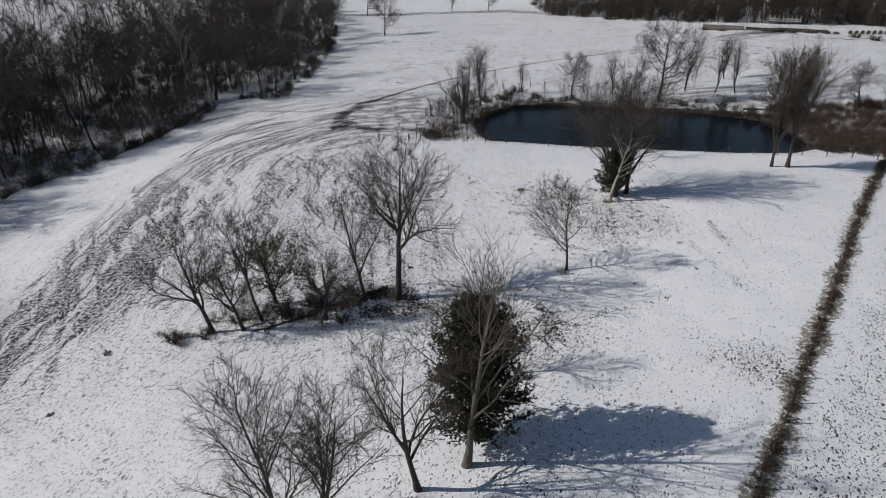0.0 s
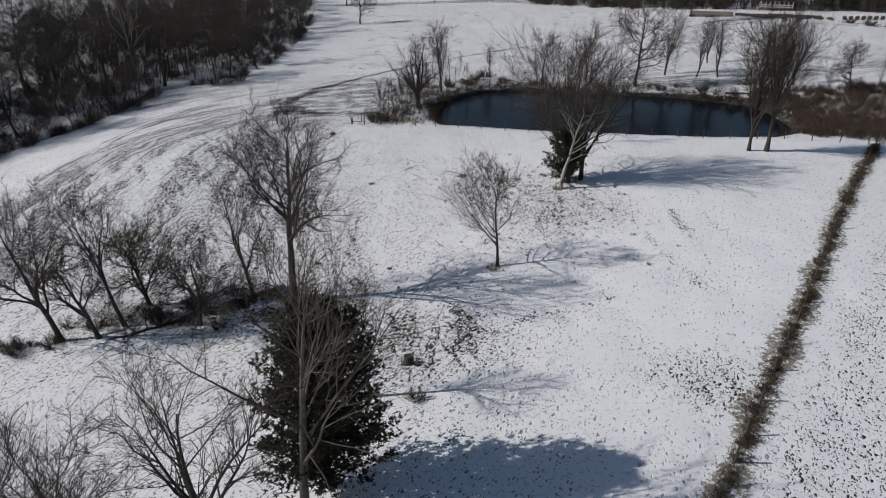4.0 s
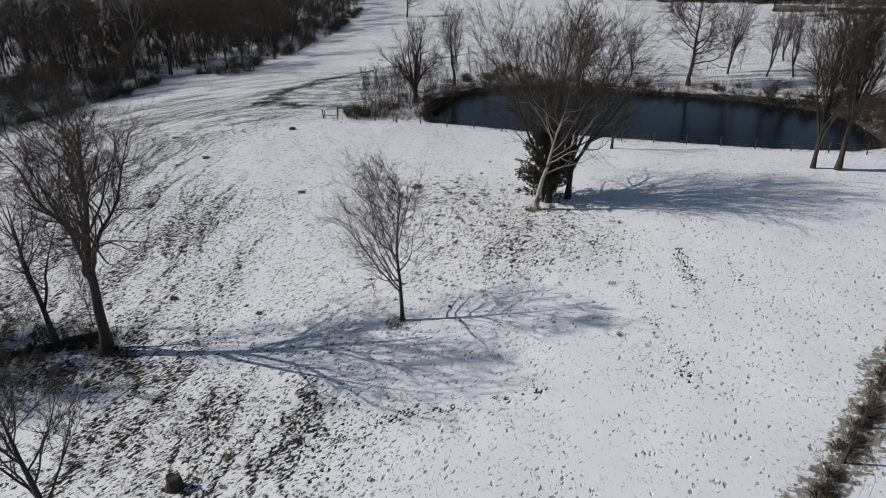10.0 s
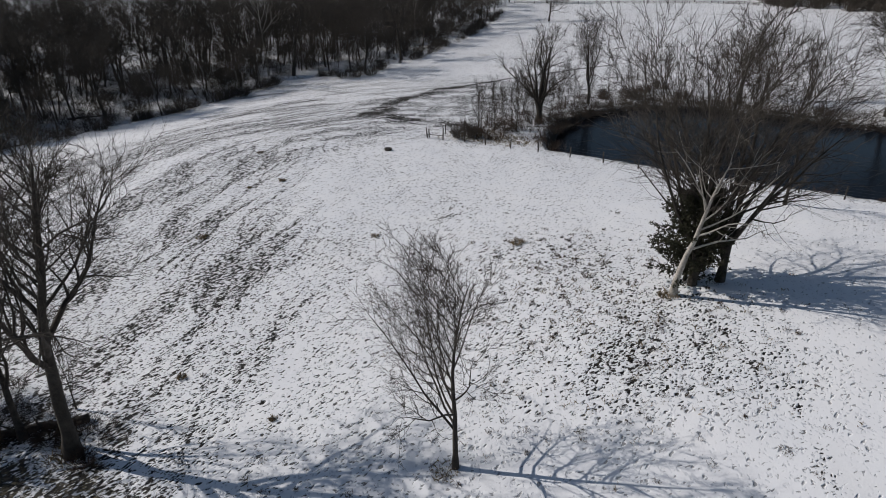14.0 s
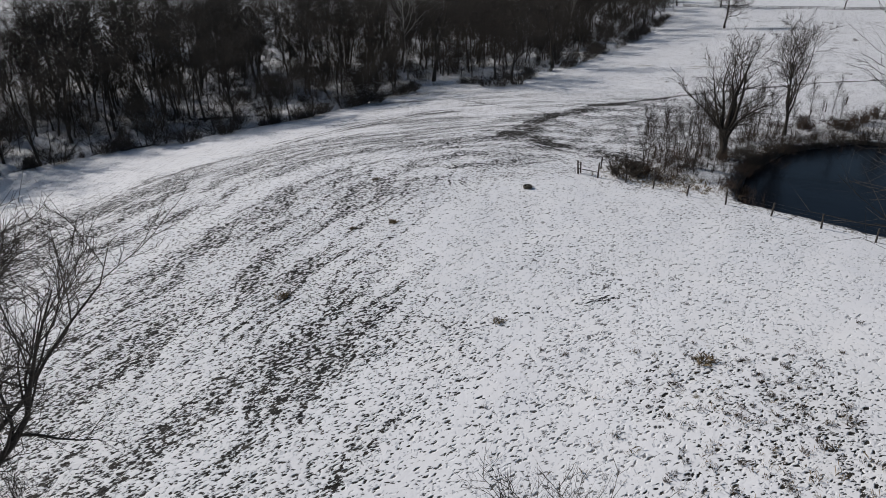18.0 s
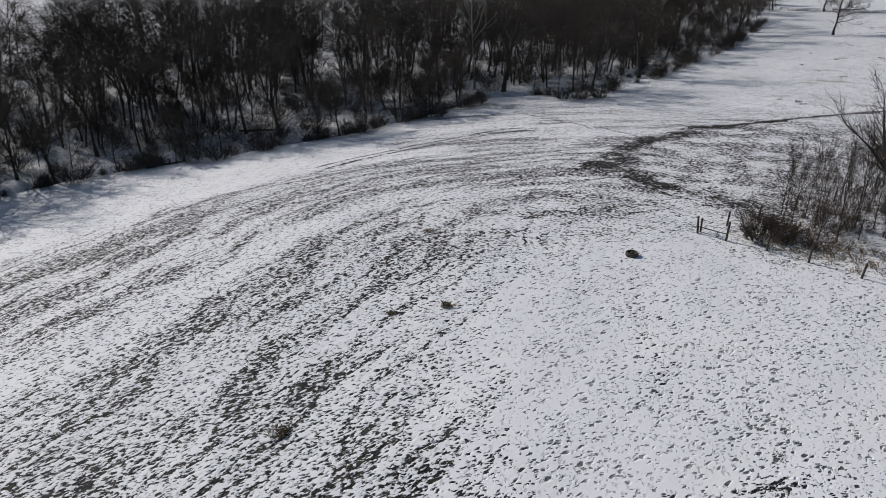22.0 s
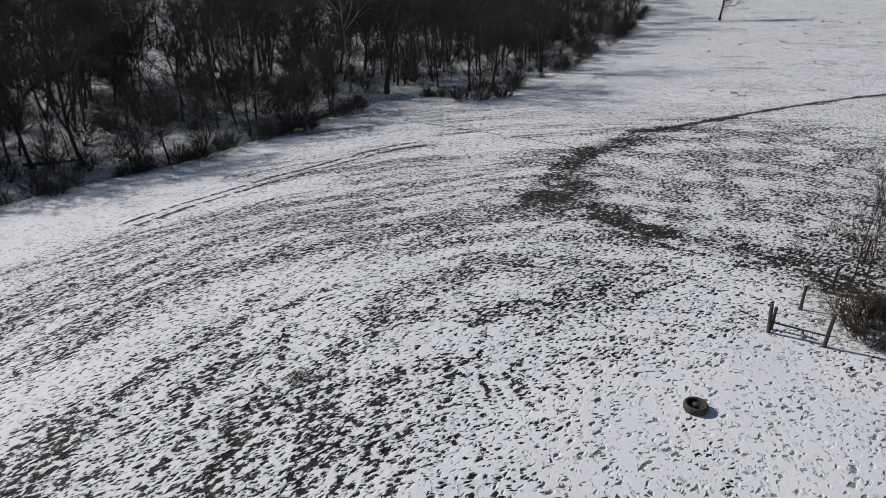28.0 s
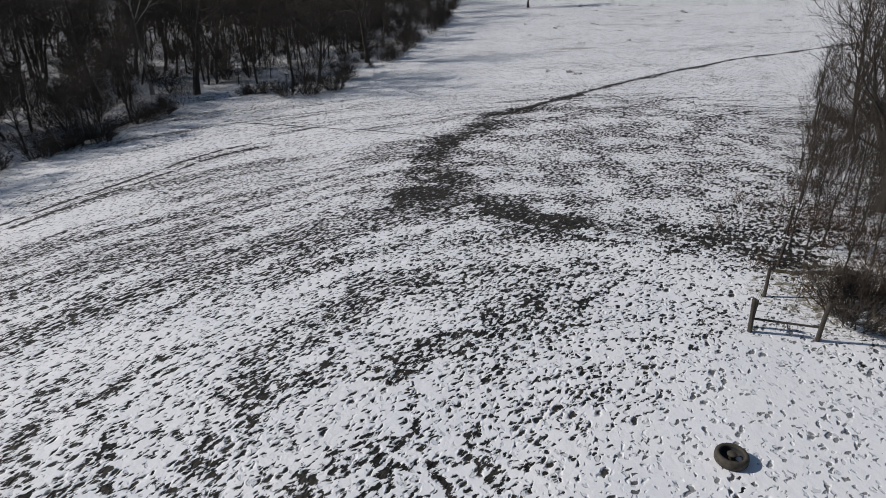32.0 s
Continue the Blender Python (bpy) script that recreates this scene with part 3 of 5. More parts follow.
xs = spread_axis(-90, 105, 0.62, -2600, 2600)
ys = spread_axis(25, 215, 0.62, -2600, 2600)
gx, gy = np.meshgrid(xs, ys)
gz = lie(gx, gy)
nx, ny = len(xs), len(ys)
ground_mesh = bpy.data.meshes.new("ground")
idx = np.arange(nx * ny).reshape(ny, nx)
quads = np.stack([idx[:-1, :-1], idx[:-1, 1:], idx[1:, 1:], idx[1:, :-1]], -1).reshape(-1, 4)
ground_mesh.from_pydata(np.stack([gx, gy, gz], -1).reshape(-1, 3).tolist(), [], quads.tolist())
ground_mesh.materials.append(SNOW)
ground_mesh.shade_smooth()

wear = 0.1 + 0.07 * waves(gx, gy, 30.0, 3.0)
herd = step(26, 8, np.abs(gx + 18 + 0.15 * (gy - 100))) * step(52, 72, gy) * step(160, 140, gy)
wear = np.maximum(wear, 0.98 * herd)
wear = np.maximum(wear, 0.6 * step(50, 10, np.abs(gx + 18)) * step(28, 64, gy) * step(260, 180, gy))
wear = np.maximum(wear, 1.12 * band(gx, gy, HERD_TRACK, 6.5, 7.0))
wear = np.maximum(wear, 1.05 * step(-62, -54, gx) * step(-18, -30, gx) * step(135, 146, gy) * step(200, 175, gy) * (0.8 + 0.4 * waves(gx, gy * 0.5, 14.0, 6.0)))
wear = np.maximum(wear, 0.7 * band(gx, gy, UP_TRAIL, 3.0, 12.0))
wear = np.maximum(wear, 1.5 * spot(gx, gy, -10, 158, 32, 40))
wear = np.maximum(wear, 0.7 * spot(gx, gy, 29, 50.5, 7, 6))
wear = np.maximum(wear, 1.0 * spot(gx, gy, 5, 58, 15, 11))
wear = np.maximum(wear, 0.72 * spot(gx, gy, 21, 84, 16, 14))
wear = np.maximum(wear, 1.0 * spot(gx, gy, -3, 64.5, 11, 5))
wear = np.maximum(wear, 0.6 * spot(gx, gy, 15, 94, 13, 9))
wear = wear * (1 - 0.88 * spot(gx, gy, 1, 111, 22, 23))
wear = wear * (1 - 0.75 * spot(gx, gy, 31, 69, 17, 15))
for path_ in TRAILS:
    wear = np.maximum(wear, 0.7 * band(gx, gy, path_, 0.0, 0.9))
wear = np.maximum(wear, 0.5 * step(-9, -5, gx * 0.8 - gy * 0.65 - 3))
wear = np.maximum(wear, (0.34 - 0.2 * step(8, 24, gx)) * (1 + 0.4 * waves(gx, gy, 11.0, 8.0)))
side = inside(gx, gy, [(-400, -100), *WOOD_EDGE, (-400, 700)])
wear = np.where(side, 0.22, wear)
wear = np.maximum(wear, 1.0 * step(140, 175, gy) * step(480, 330, gy) * (0.85 + 0.35 * waves(gx * 0.5, gy, 22.0, 7.0)))
wear = np.maximum(wear, 1.5 * band(gx, gy, LOW_MUD[1:], 0.6, 4.0))
wear = np.maximum(wear, 1.6 * spot(gx, gy, -22, 143, 9, 9))
mud = 0.56 * band(gx, gy, LOW_MUD[2:], 0.2, 3.0)
wear = np.maximum(wear, 1.6 * band(gx, gy, UP_TRAIL[:6], 0.6, 6.5))
mud = np.maximum(mud, 0.54 * band(gx, gy, UP_TRAIL[:6], 0.3, 3.5))
mud = np.maximum(mud, 0.7 * band(gx, gy, UP_TRAIL, 0.1, 0.9))
mud = np.maximum(mud, 0.1 * band(gx, gy, HERD_TRACK, 0.8, 3.0))
wear = np.maximum(wear, 0.95 * band(gx, gy, RUT_A[1:], 0.8, 2.2))
mud = np.maximum(mud, 0.6 * spot(gx, gy, -21.5, 142, 5.5, 5))
mud = np.maximum(mud, 0.9 * (1 - step(0.3, 1.4, along(gx, gy, CREEK)[0])))
grass = 0.2 * spot(gx, gy, 21, 84, 14, 13) * (0.8 + 0.5 * waves(gx, gy, 6.0, 5.0)) + 0.34 * spot(gx, gy, 6, 58, 11, 8) * (0.75 + 0.5 * waves(gx, gy, 5.0, 4.0)) + 0.15 * spot(gx, gy, 27, 50.5, 8, 5)
grass = np.maximum(grass, side * (0.27 + 0.22 * waves(gx, gy, 9.0, 3.5))) + 0.03
grass = np.maximum(grass, 0.27 * spot(gx, gy, 14, 95, 11, 8) * (0.8 + 0.5 * waves(gx, gy, 6.0, 5.0)))
mud = np.maximum(mud, 0.42 * band(gx, gy, [(-19.5, 61.2), (-14.6, 64.0), (-9.4, 67.4), (-7, 68.6)], 0.3, 1.2))
grass = np.maximum(grass, 0.66 * band(gx, gy, HEDGE, 0.5, 1.4))
grass = np.maximum(grass, 0.4 * spot(gx, gy, -18, 64, 14, 6))
grass = np.maximum(grass, 0.42 * spot(gx, gy, -4, 64.2, 9, 4))
mud = np.maximum(mud, 0.4 * spot(gx, gy, -5, 64.5, 6, 3))
grass = np.maximum(grass, 0.55 * spot(gx, gy, 0, 129, 9, 7))
mud = np.maximum(mud, 0.3 * spot(gx, gy, -7.3, 126, 1.6, 2.5))
grass = np.maximum(grass, 0.5 * step(158, 163, gy + 0.12 * (gx - 20)) * step(179, 170, gy + 0.12 * (gx - 20)) * step(8, 16, gx) * step(90, 80, gx) * (0.8 + 0.5 * waves(gx, gy, 8.0, 9.0)))
briar = step(112, 100, gx) * step(60, 66, gx) * step(-2, 4, gy - 171 + gx * 0.82) * step(152, 146, gy)
grass = np.maximum(grass, 0.62 * briar)
mud = np.maximum(mud, 0.25 * briar)
pd = pond_distance(gx, gy)
grass = np.maximum(grass, 0.55 * (1 - step(0.5, 6.0, np.abs(pd))))
mud = np.maximum(mud, 1.0 * (1 - step(0.6, 2.4, np.abs(pd - 0.3))))
wear = np.maximum(wear, 0.9 * spot(gx, gy, -9, 38, 4, 5))
mud = np.maximum(mud, 0.75 * spot(gx, gy, 122, 252, 22, 7))
mud = np.maximum(mud, 0.6 * spot(gx, gy, 112, 250, 20, 4))
streaks = random.Random(31)
for _ in range(48):
    cx, cy = streaks.uniform(-35, 130), streaks.uniform(205, 345)
    grass = np.maximum(grass, streaks.uniform(0.3, 0.6) * spot(gx, gy, cx, cy, streaks.uniform(3, 9), streaks.uniform(1.0, 2.6)))
for key, values in (("wear", wear), ("mud", mud), ("grass", grass)):
    ground_mesh.attributes.new(key, "FLOAT", "POINT").data.foreach_set("value", np.clip(values, 0, 1.6).astype(np.float32).ravel())
# across and along the herd's way: north up the pasture, then round to the east over the rise
BEND_X, BEND_Y, BEND_R = -8.0, 112.0, 34.0
turn_ = np.arctan2(np.maximum(gy - BEND_Y, 0), np.maximum(BEND_X - gx, 1e-6))
reach_ = np.hypot(np.maximum(gy - BEND_Y, 0), np.maximum(BEND_X - gx, 0))
east_ = np.maximum(gx - BEND_X, 0)
# the two lies meet along the pond fence and the path at its corner
fence_y = 125.0 - 0.215 * (gx + 6.6)
north_ = np.where(gx > -7.4 + 0.7 * np.sin(gy * 0.7), gy > fence_y, gy > BEND_Y)
across = np.where(north_, BEND_X - reach_, gx)
lengthwise = np.where(north_, BEND_Y + BEND_R * turn_ + east_, gy)
lay = np.stack([across, lengthwise, np.zeros_like(gx)], -1)
ground_mesh.attributes.new("lay", "FLOAT_VECTOR", "POINT").data.foreach_set("vector", lay.astype(np.float32).ravel())
tagged(new("ground", ground_mesh), "snow-covered rolling pasture trodden by hooves with grass showing through", "ground", kind="structure")

bm = bmesh.new()
ring = [bm.verts.new((x + (x - 50) * 0.05, y + (y - 139) * 0.08, WATER_Z)) for x, y in POND]
bm.faces.new(ring)
me = bpy.data.meshes.new("water")
bm.to_mesh(me)
bm.free()
me.materials.append(WATER)
tagged(new("water", me), "dark still farm pond with open blue-black water", "pond", kind="structure")

# ---------- trees of the pasture ----------
t = stand(bare_tree("bare_tree", 11, 18.8, 0.4, 0.36, 1.0, (0.14, 0.0), 19, 8, 7, 3, stout=1.3, crook=1.2, leaders=5, open_=0.55, label="tall bare hardwood with a straight dark trunk and spreading crown"), -5.2, 67.1)
t = stand(bare_tree("bare_tree", 12, 11.3, 0.16, 0.22, 0.92, (0.04, 0.0), 20, 8, 6, 3, stout=0.95, crook=0.9, label="slender young bare tree standing alone in trodden snow"), 14.9, 71.4)
t = stand(bare_tree("bare_tree", 13, 12.6, 0.22, 0.3, 0.6, (-0.14, 0.0), 9, 6, 4, 2, stout=1.4, crook=1.0, leaders=3, open_=0.35, label="thin leaning bare tree beside a fallen log"), -9, 67.3)
t = stand(bare_tree("bare_tree", 14, 13.2, 0.26, 0.25, 0.75, (-0.3, 0.05), 11, 7, 6, 2, stout=1.7, crook=1.4, leaders=6, open_=0.55, label="leaning bare tree at the edge of a small grove"), -24.8, 61)
t = stand(bare_tree("bare_tree", 15, 9.5, 0.22, 0.3, 0.9, (-0.25, 0.0), 12, 7, 6, 2, stout=1.7, crook=1.5, leaders=4, open_=0.6, label="low crooked bare tree in a small grove"), -21.5, 61.3)
t = stand(bare_tree("bare_tree", 16, 13.8, 0.2, 0.35, 0.6, (-0.22, 0.0), 10, 6, 6, 2, stout=1.7, crook=1.4, leaders=4, open_=0.45, label="tall thin bare tree in a small grove"), -20, 63.3)
t = stand(bare_tree("bare_tree", 17, 8.2, 0.24, 0.15, 1.1, (0.0, 0.0), 16, 9, 8, 4, (BARK, OLIVE_TWIG), stout=1.8, crook=1.4, leaders=3, open_=0.5, label="dense low thorn tree with olive-green lichened twigs"), -19.4, 67.3)
t = stand(bare_tree("bare_tree", 18, 8.6, 0.24, 0.2, 1.15, (0.05, 0.0), 15, 8, 7, 3, stout=1.5, crook=1.4, leaders=5, open_=0.85, label="low spreading bare tree with a tangled crown"), -13, 63)
t = stand(bare_tree("bare_tree", 19, 12.0, 0.24, 0.3, 0.95, (-0.15, 0.05), 12, 7, 5, 2, crook=1.0, leaders=6, open_=0.65, label="bare tree with a crooked trunk beside a cedar"), -1.7, 34.9)
t = stand(bare_tree("bare_tree", 20, 17.0, 0.3, 0.3, 0.75, (0.08, 0.05), 14, 7, 5, 2, (PALE_BARK, PALE_TWIG), label="pale-barked sycamore rising in front of a dark cedar"), 1.7, 37.2)
t = stand(bare_tree("bare_tree", 21, 9.5, 0.2, 0.34, 0.9, (-0.22, 0.0), 14, 7, 6, 3, label="small bare tree leaning over the snow"), 4.2, 49.7)
stand(bare_tree("bare_tree", 22, 13.6, 0.2, 0.06, 0.62, (-0.12, 0.0), 20, 8, 6, 3, up=0.05, label="many-stemmed bare tree with a broad twiggy crown"), -10.5, 31.2)
stand(bare_tree("bare_tree", 23, 13.2, 0.2, 0.08, 0.6, (0.15, 0.0), 18, 8, 6, 3, up=0.05, label="many-stemmed bare tree with a broad twiggy crown"), -8.0, 30.6)
stand(cedar("cedar_tree", 30, 12.6, 8.4, "dense dark green cedar on open snow", 8000), 2.6, 40.2)
stand(bare_tree("bare_tree", 24, 12.0, 0.25, 0.35, 0.95, (0.02, 0.02), 12, 5, 3, 1, (WHITE_BARK, PALE_TWIG), crook=1.1, label="dead pale-trunked tree with broken limbs near the pond"), 24.3, 90.4)
stand(bare_tree("bare_tree", 25, 19.0, 0.26, 0.03, 0.62, (0.06, 0.03), 16, 8, 7, 3, up=0.06, stout=1.5, crook=1.0, leaders=10, open_=0.34, label="large dark many-stemmed bare tree with a vase-shaped crown"), 25.5, 92.2)
stand(bare_tree("bare_tree", 40, 17.5, 0.28, 0.1, 0.6, (0.17, 0.05), 12, 7, 5, 1, stout=1.6, crook=1.1, leaders=5, open_=0.45, label="dark bare tree leaning out from a clump"), 27.3, 93.2)
stand(bare_tree("bare_tree", 42, 8.0, 0.18, 0.2, 0.8, (0.0, 0.0), 10, 6, 5, 2, label="low bare tree on the crest of the pond dam"), 33.6, 112.6)
stand(cedar("cedar_tree", 31, 7.2, 6.2, "small ragged cedar at the foot of large bare trees", 2800), 25.0, 92.8)
t = stand(bare_tree("bare_tree", 26, 18.4, 0.24, 0.1, 0.5, (-0.03, 0.0), 22, 8, 7, 3, stout=1.3, leaders=4, open_=0.13, label="tall bare tree on the pond dam"), 54.0, 104.6)
t = stand(bare_tree("bare_tree", 27, 18.6, 0.32, 0.14, 0.42, (0.03, 0.0), 22, 8, 7, 3, stout=1.3, leaders=6, open_=0.15, label="tall leaning bare tree with a dense crown on the pond dam"), 56.4, 104.2)
t = stand(bare_tree("bare_tree", 28, 13.0, 0.45, 0.1, 0.75, (0.0, 0), 12, 7, 5, 2, stout=1.5, crook=1.2, leaders=7, open_=0.4, label="thick-trunked old tree with a tall bare snag beside the pond fence"), 4.4, 141.7)
t = stand(bare_tree("bare_tree", 29, 14.6, 0.22, 0.15, 0.6, (0.04, 0), 15, 8, 5, 2, stout=1.4, crook=1.1, leaders=3, open_=0.22, label="narrow bare tree on the pond bank"), 9, 160.2)
shore = bare_tree("bare_tree", 41, 18.5, 0.4, 0.26, 1.1, (0.0, 0), 22, 8, 6, 3, stout=2.0, crook=1.7, label="bare tree on the far pond bank")
stand(shore, 53.6, 165)
bank_tree = stand(bare_tree("bare_tree", 43, 13.0, 0.18, 0.03, 0.8, (0.12, 0), 8, 6, 5, 2, stout=1.4, crook=1.2, leaders=4, open_=0.22, label="crooked bare tree on the far pond bank"), 69.2, 169.9)
for x, y, s, a in ((76.7, 183.7, 0.85, 2.2), (5, 385, 0.8, 2.0), (86, 158, 0.8, 1.0), (63.1, 174.2, 1.15, 1.0), (73.8, 168.7, 0.95, 3.0), (44, 174, 0.8, 5.0), (83, 166, 0.8, 0.2), (21, 176, 0.6, 3.3)):
    copy_thing(bank_tree, Matrix.Translation((x, y, ground_z(x, y))) @ Matrix.Rotation(a, 4, "Z") @ Matrix.Scale(s, 4))
for x, y, s, a in ((91.5, 146, 0.55, 4.0), (-25.9, 307.8, 0.85, 0.4), (33, 171, 0.6, 2.0), (-41, 380, 0.8, 1.5), (25, 388, 0.6, 0.5)):
    copy_thing(shore, Matrix.Translation((x, y, ground_z(x, y))) @ Matrix.Rotation(a, 4, "Z") @ Matrix.Scale(s, 4))

# ---------- woods along the creek ----------
rng = random.Random(5)
kinds = [bare_tree("woodland_tree", 100 + k, 18 + 2 * (k % 3), 0.25 + 0.05 * (k % 3), 0.26, 1.1, (rng.uniform(-0.1, 0.1), rng.uniform(-0.1, 0.1)), 14, 7, 7, 4, simple=True, stout=1.75, crook=1.6, up=0.03, leaders=3, open_=0.5, label="tall bare woodland tree standing in snow") for k in range(6)]
kinds.append(bare_tree("woodland_tree", 120, 9, 0.1, 0.12, 0.9, (0.05, 0), 13, 7, 7, 4, simple=True, stout=1.8, crook=1.2, label="young bare tree at the edge of a wood"))
spots = []
edge_x = [p[0] for p in WOOD_EDGE]
edge_y = [p[1] for p in WOOD_EDGE]
tries = 0
while len(spots) < 270 and tries < 30000:
    tries += 1
    y = 70 + 340 * rng.random() ** 1.3
    x = float(np.interp(y, edge_y, edge_x)) - 1.0 - 62 * rng.random() ** 1.5
    gap = 3.0 + 0.012 * max(0, y - 100)
    if all((x - a) ** 2 + (y - b) ** 2 > gap * gap for a, b in spots):
        spots.append((x, y))
for n, (x, y) in enumerate(spots):
    inner = float(np.interp(y, edge_y, edge_x)) - x
    k = n if n < 7 else (6 if inner < 18 and rng.random() < 0.5 else n % 6)
    m = Matrix.Translation((x, y, ground_z(x, y))) @ Matrix.Rotation(rng.uniform(0, 6.28), 4, "Z") @ Matrix.Scale(rng.uniform(0.65, 1.08), 4)
    if n < 7:
        tagged(kinds[n], group="trees of the wood").matrix_world = m
    else:
        copy_thing(kinds[k], m)

stand(bare_tree("woodland_tree", 130, 21, 0.26, 0.5, 0.6, (0.0, 0.0), 8, 5, 3, 1, (WHITE_BARK, WHITE_BARK), stout=1.2, crook=0.9, label="white-limbed sycamore standing out in dark woods"), -70.9, 188)
stand(bare_tree("woodland_tree", 131, 6.5, 0.09, 0.25, 0.75, (0.0, 0.0), 10, 6, 5, 2, stout=1.3, crook=1.2, label="small bare tree at the edge of a wood"), -65.2, 168.6)
stand(bare_tree("woodland_tree", 132, 19, 0.24, 0.45, 0.6, (0.03, 0.0), 8, 5, 3, 1, (WHITE_BARK, WHITE_BARK), stout=1.4, crook=1.2, label="white-limbed sycamore standing out in dark woods"), -62, 262)

# deeper in, the stems run together
def far_stems(name, places, label, seed, height=18.0, stout=0.035):
    rng = random.Random(seed)
    zs_ = lie(np.array([p[0] for p in places]), np.array([p[1] for p in places]))
    tubes = Tubes()
    for (x, y), z in zip(places, zs_):
        hgt = height * rng.uniform(0.6, 1.15)
        pts, radii, _ = bend(rng, Vector((x, y, z - 0.2)), Vector((rng.gauss(0, 0.13), rng.gauss(0, 0.13), 1)).normalized(), hgt * 0.85, 0.17, 0.05, 4, 0.09, 0.02)
        tubes.add(pts, radii, 4)
        for k in range(9):
            u = rng.uniform(1.0, 3.95)
            q = int(u)
            d = split_off(rng, (pts[q + 1] - pts[q]).normalized(), rng.uniform(0.6, 1.25))
            l = hgt * rng.uniform(0.18, 0.38)
            lp, lr, _ = bend(rng, pts[q].lerp(pts[q + 1], u - q), d, l, 0.045, 0.015, 2, 0.12, 0.07)
            tubes.add(lp, lr, 3)
            for j in range(30):
                w = rng.uniform(0.2, 1.98)
                q2 = int(w)
                td = split_off(rng, (lp[q2 + 1] - lp[q2]).normalized(), rng.uniform(0.35, 1.0))
                tubes.blade(lp[q2].lerp(lp[q2 + 1], w - q2), td, l * rng.uniform(0.3, 0.7), stout * 1.2, rng)
    return tagged(tubes.object(name, TWIG, None, "", False), label, "woods", kind="stuff")


deep = []
for _ in range(620):
    y = rng.uniform(60, 470)
    x = float(np.interp(y, edge_y, edge_x)) - 10 - 113 * rng.random() ** 1.2
    if math.hypot((x + 180) / 26, (y - 156) / 15) > 1:
        deep.append((x, y))
deep += [(-105 - 170 * rng.random(), rng.uniform(200, 480)) for _ in range(330)]
evergreen = stand(cedar("pine_tree", 33, 19.0, 10.0, "tall dark green pine standing among bare woods", 3500), -150, 172)
for x, y, s in ((-160, 180, 1.05), (-141, 176, 0.8), (-158, 168, 0.9)):
    copy_thing(evergreen, Matrix.Translation((x, y, ground_z(x, y))) @ Matrix.Rotation(x, 4, "Z") @ Matrix.Scale(s, 4))
far_stems("deep_woods", deep, "dense bare hardwood forest over snowy ground", 6, 16.0, 0.06)
under, heaps = [], []
for _ in range(420):
    y = 80 + 260 * rng.random() ** 1.2
    x = float(np.interp(y, edge_y, edge_x)) + 0.5 - 60 * rng.random() ** 1.7
    under.append((x, y, rng.uniform(0.6, 2.0)))
brush("undergrowth", under, TWIG, "tangled bare brush along the edge of the wood", 7, 1.5, 16, thick=0.014, spread=0.8)
for _ in range(470):
    y = 85 + 250 * rng.random() ** 1.3
    x = float(np.interp(y, edge_y, edge_x)) - 70 * rng.random() ** 1.9
    heaps.append((x, y, rng.uniform(0.8, 3.0) if x > float(np.interp(y, edge_y, edge_x)) - 8 else rng.uniform(1.5, 4.2)))
clumps("thorn_thicket", heaps, TWIG, "rounded dark bare thorn bushes under woodland trees", 8, 240, 0.03)


# ---------- brush and shrubs ----------
rng = random.Random(9)
thick = bush("bush", 60, 2.6, 3.6, 46, TWIG, "dense dark leafless bush at the edge of the wood")
stand(thick, -47.2, 186.6)
for x, y, s in ((-44.5, 189.6, 1.1), (-50, 186, 0.9), (-62, 164, 1.0), (-64.5, 158, 1.1), (-64, 161, 0.8), (-66, 154, 0.9), (-69, 143, 0.9), (-70, 134, 0.9), (-71.5, 127.5, 1.0), (-78, 118, 0.9), (-80, 112, 1.2), (-62, 176, 0.9), (-56, 189, 0.8)):
    copy_thing(thick, Matrix.Translation((x, y, ground_z(x, y))) @ Matrix.Rotation(x * 7, 4, "Z") @ Matrix.Scale(s, 4))

low = bush("bush", 61, 1.5, 2.4, 40, RED_TWIG, "low tangled brown bush by the pond fence")
stand(low, -1.2, 128.6)
stand(bush("bush", 63, 1.9, 3.4, 60, TWIG, "rounded dark bare bush behind a fence corner"), -2.4, 126.9)
for x, y, s in ((20, 177.4, 1.3), (15.5, 168.3, 1.4), (17.2, 173.7, 1.3), (11, 165, 1.0), (24, 170, 1.2), (32, 168, 1.1), (8.0, 133.5, 0.8), (9.5, 145, 0.9), (7.4, 49.0, 0.5), (-28.5, 59.8, 0.9), (-34.9, 57.9, 0.35), (45, 164, 1.2), (58, 160, 1.1), (66, 157, 1.1), (76, 151, 1.3), (95, 150, 1.6), (-7.4, 67.7, 0.8), (-3.9, 66.6, 0.6), (-10.2, 66.2, 0.7), (-25.5, 60.4, 0.7), (-16.5, 63.2, 0.8), (-12.0, 65.2, 0.9), (-14.5, 66.4, 1.0), (-11.0, 62.4, 0.7), (-18.0, 64.6, 0.9), (-22.6, 63.0, 0.7)):
    copy_thing(low, Matrix.Translation((x, y, ground_z(x, y))) @ Matrix.Rotation(x * 5, 4, "Z") @ Matrix.Scale(s, 4))

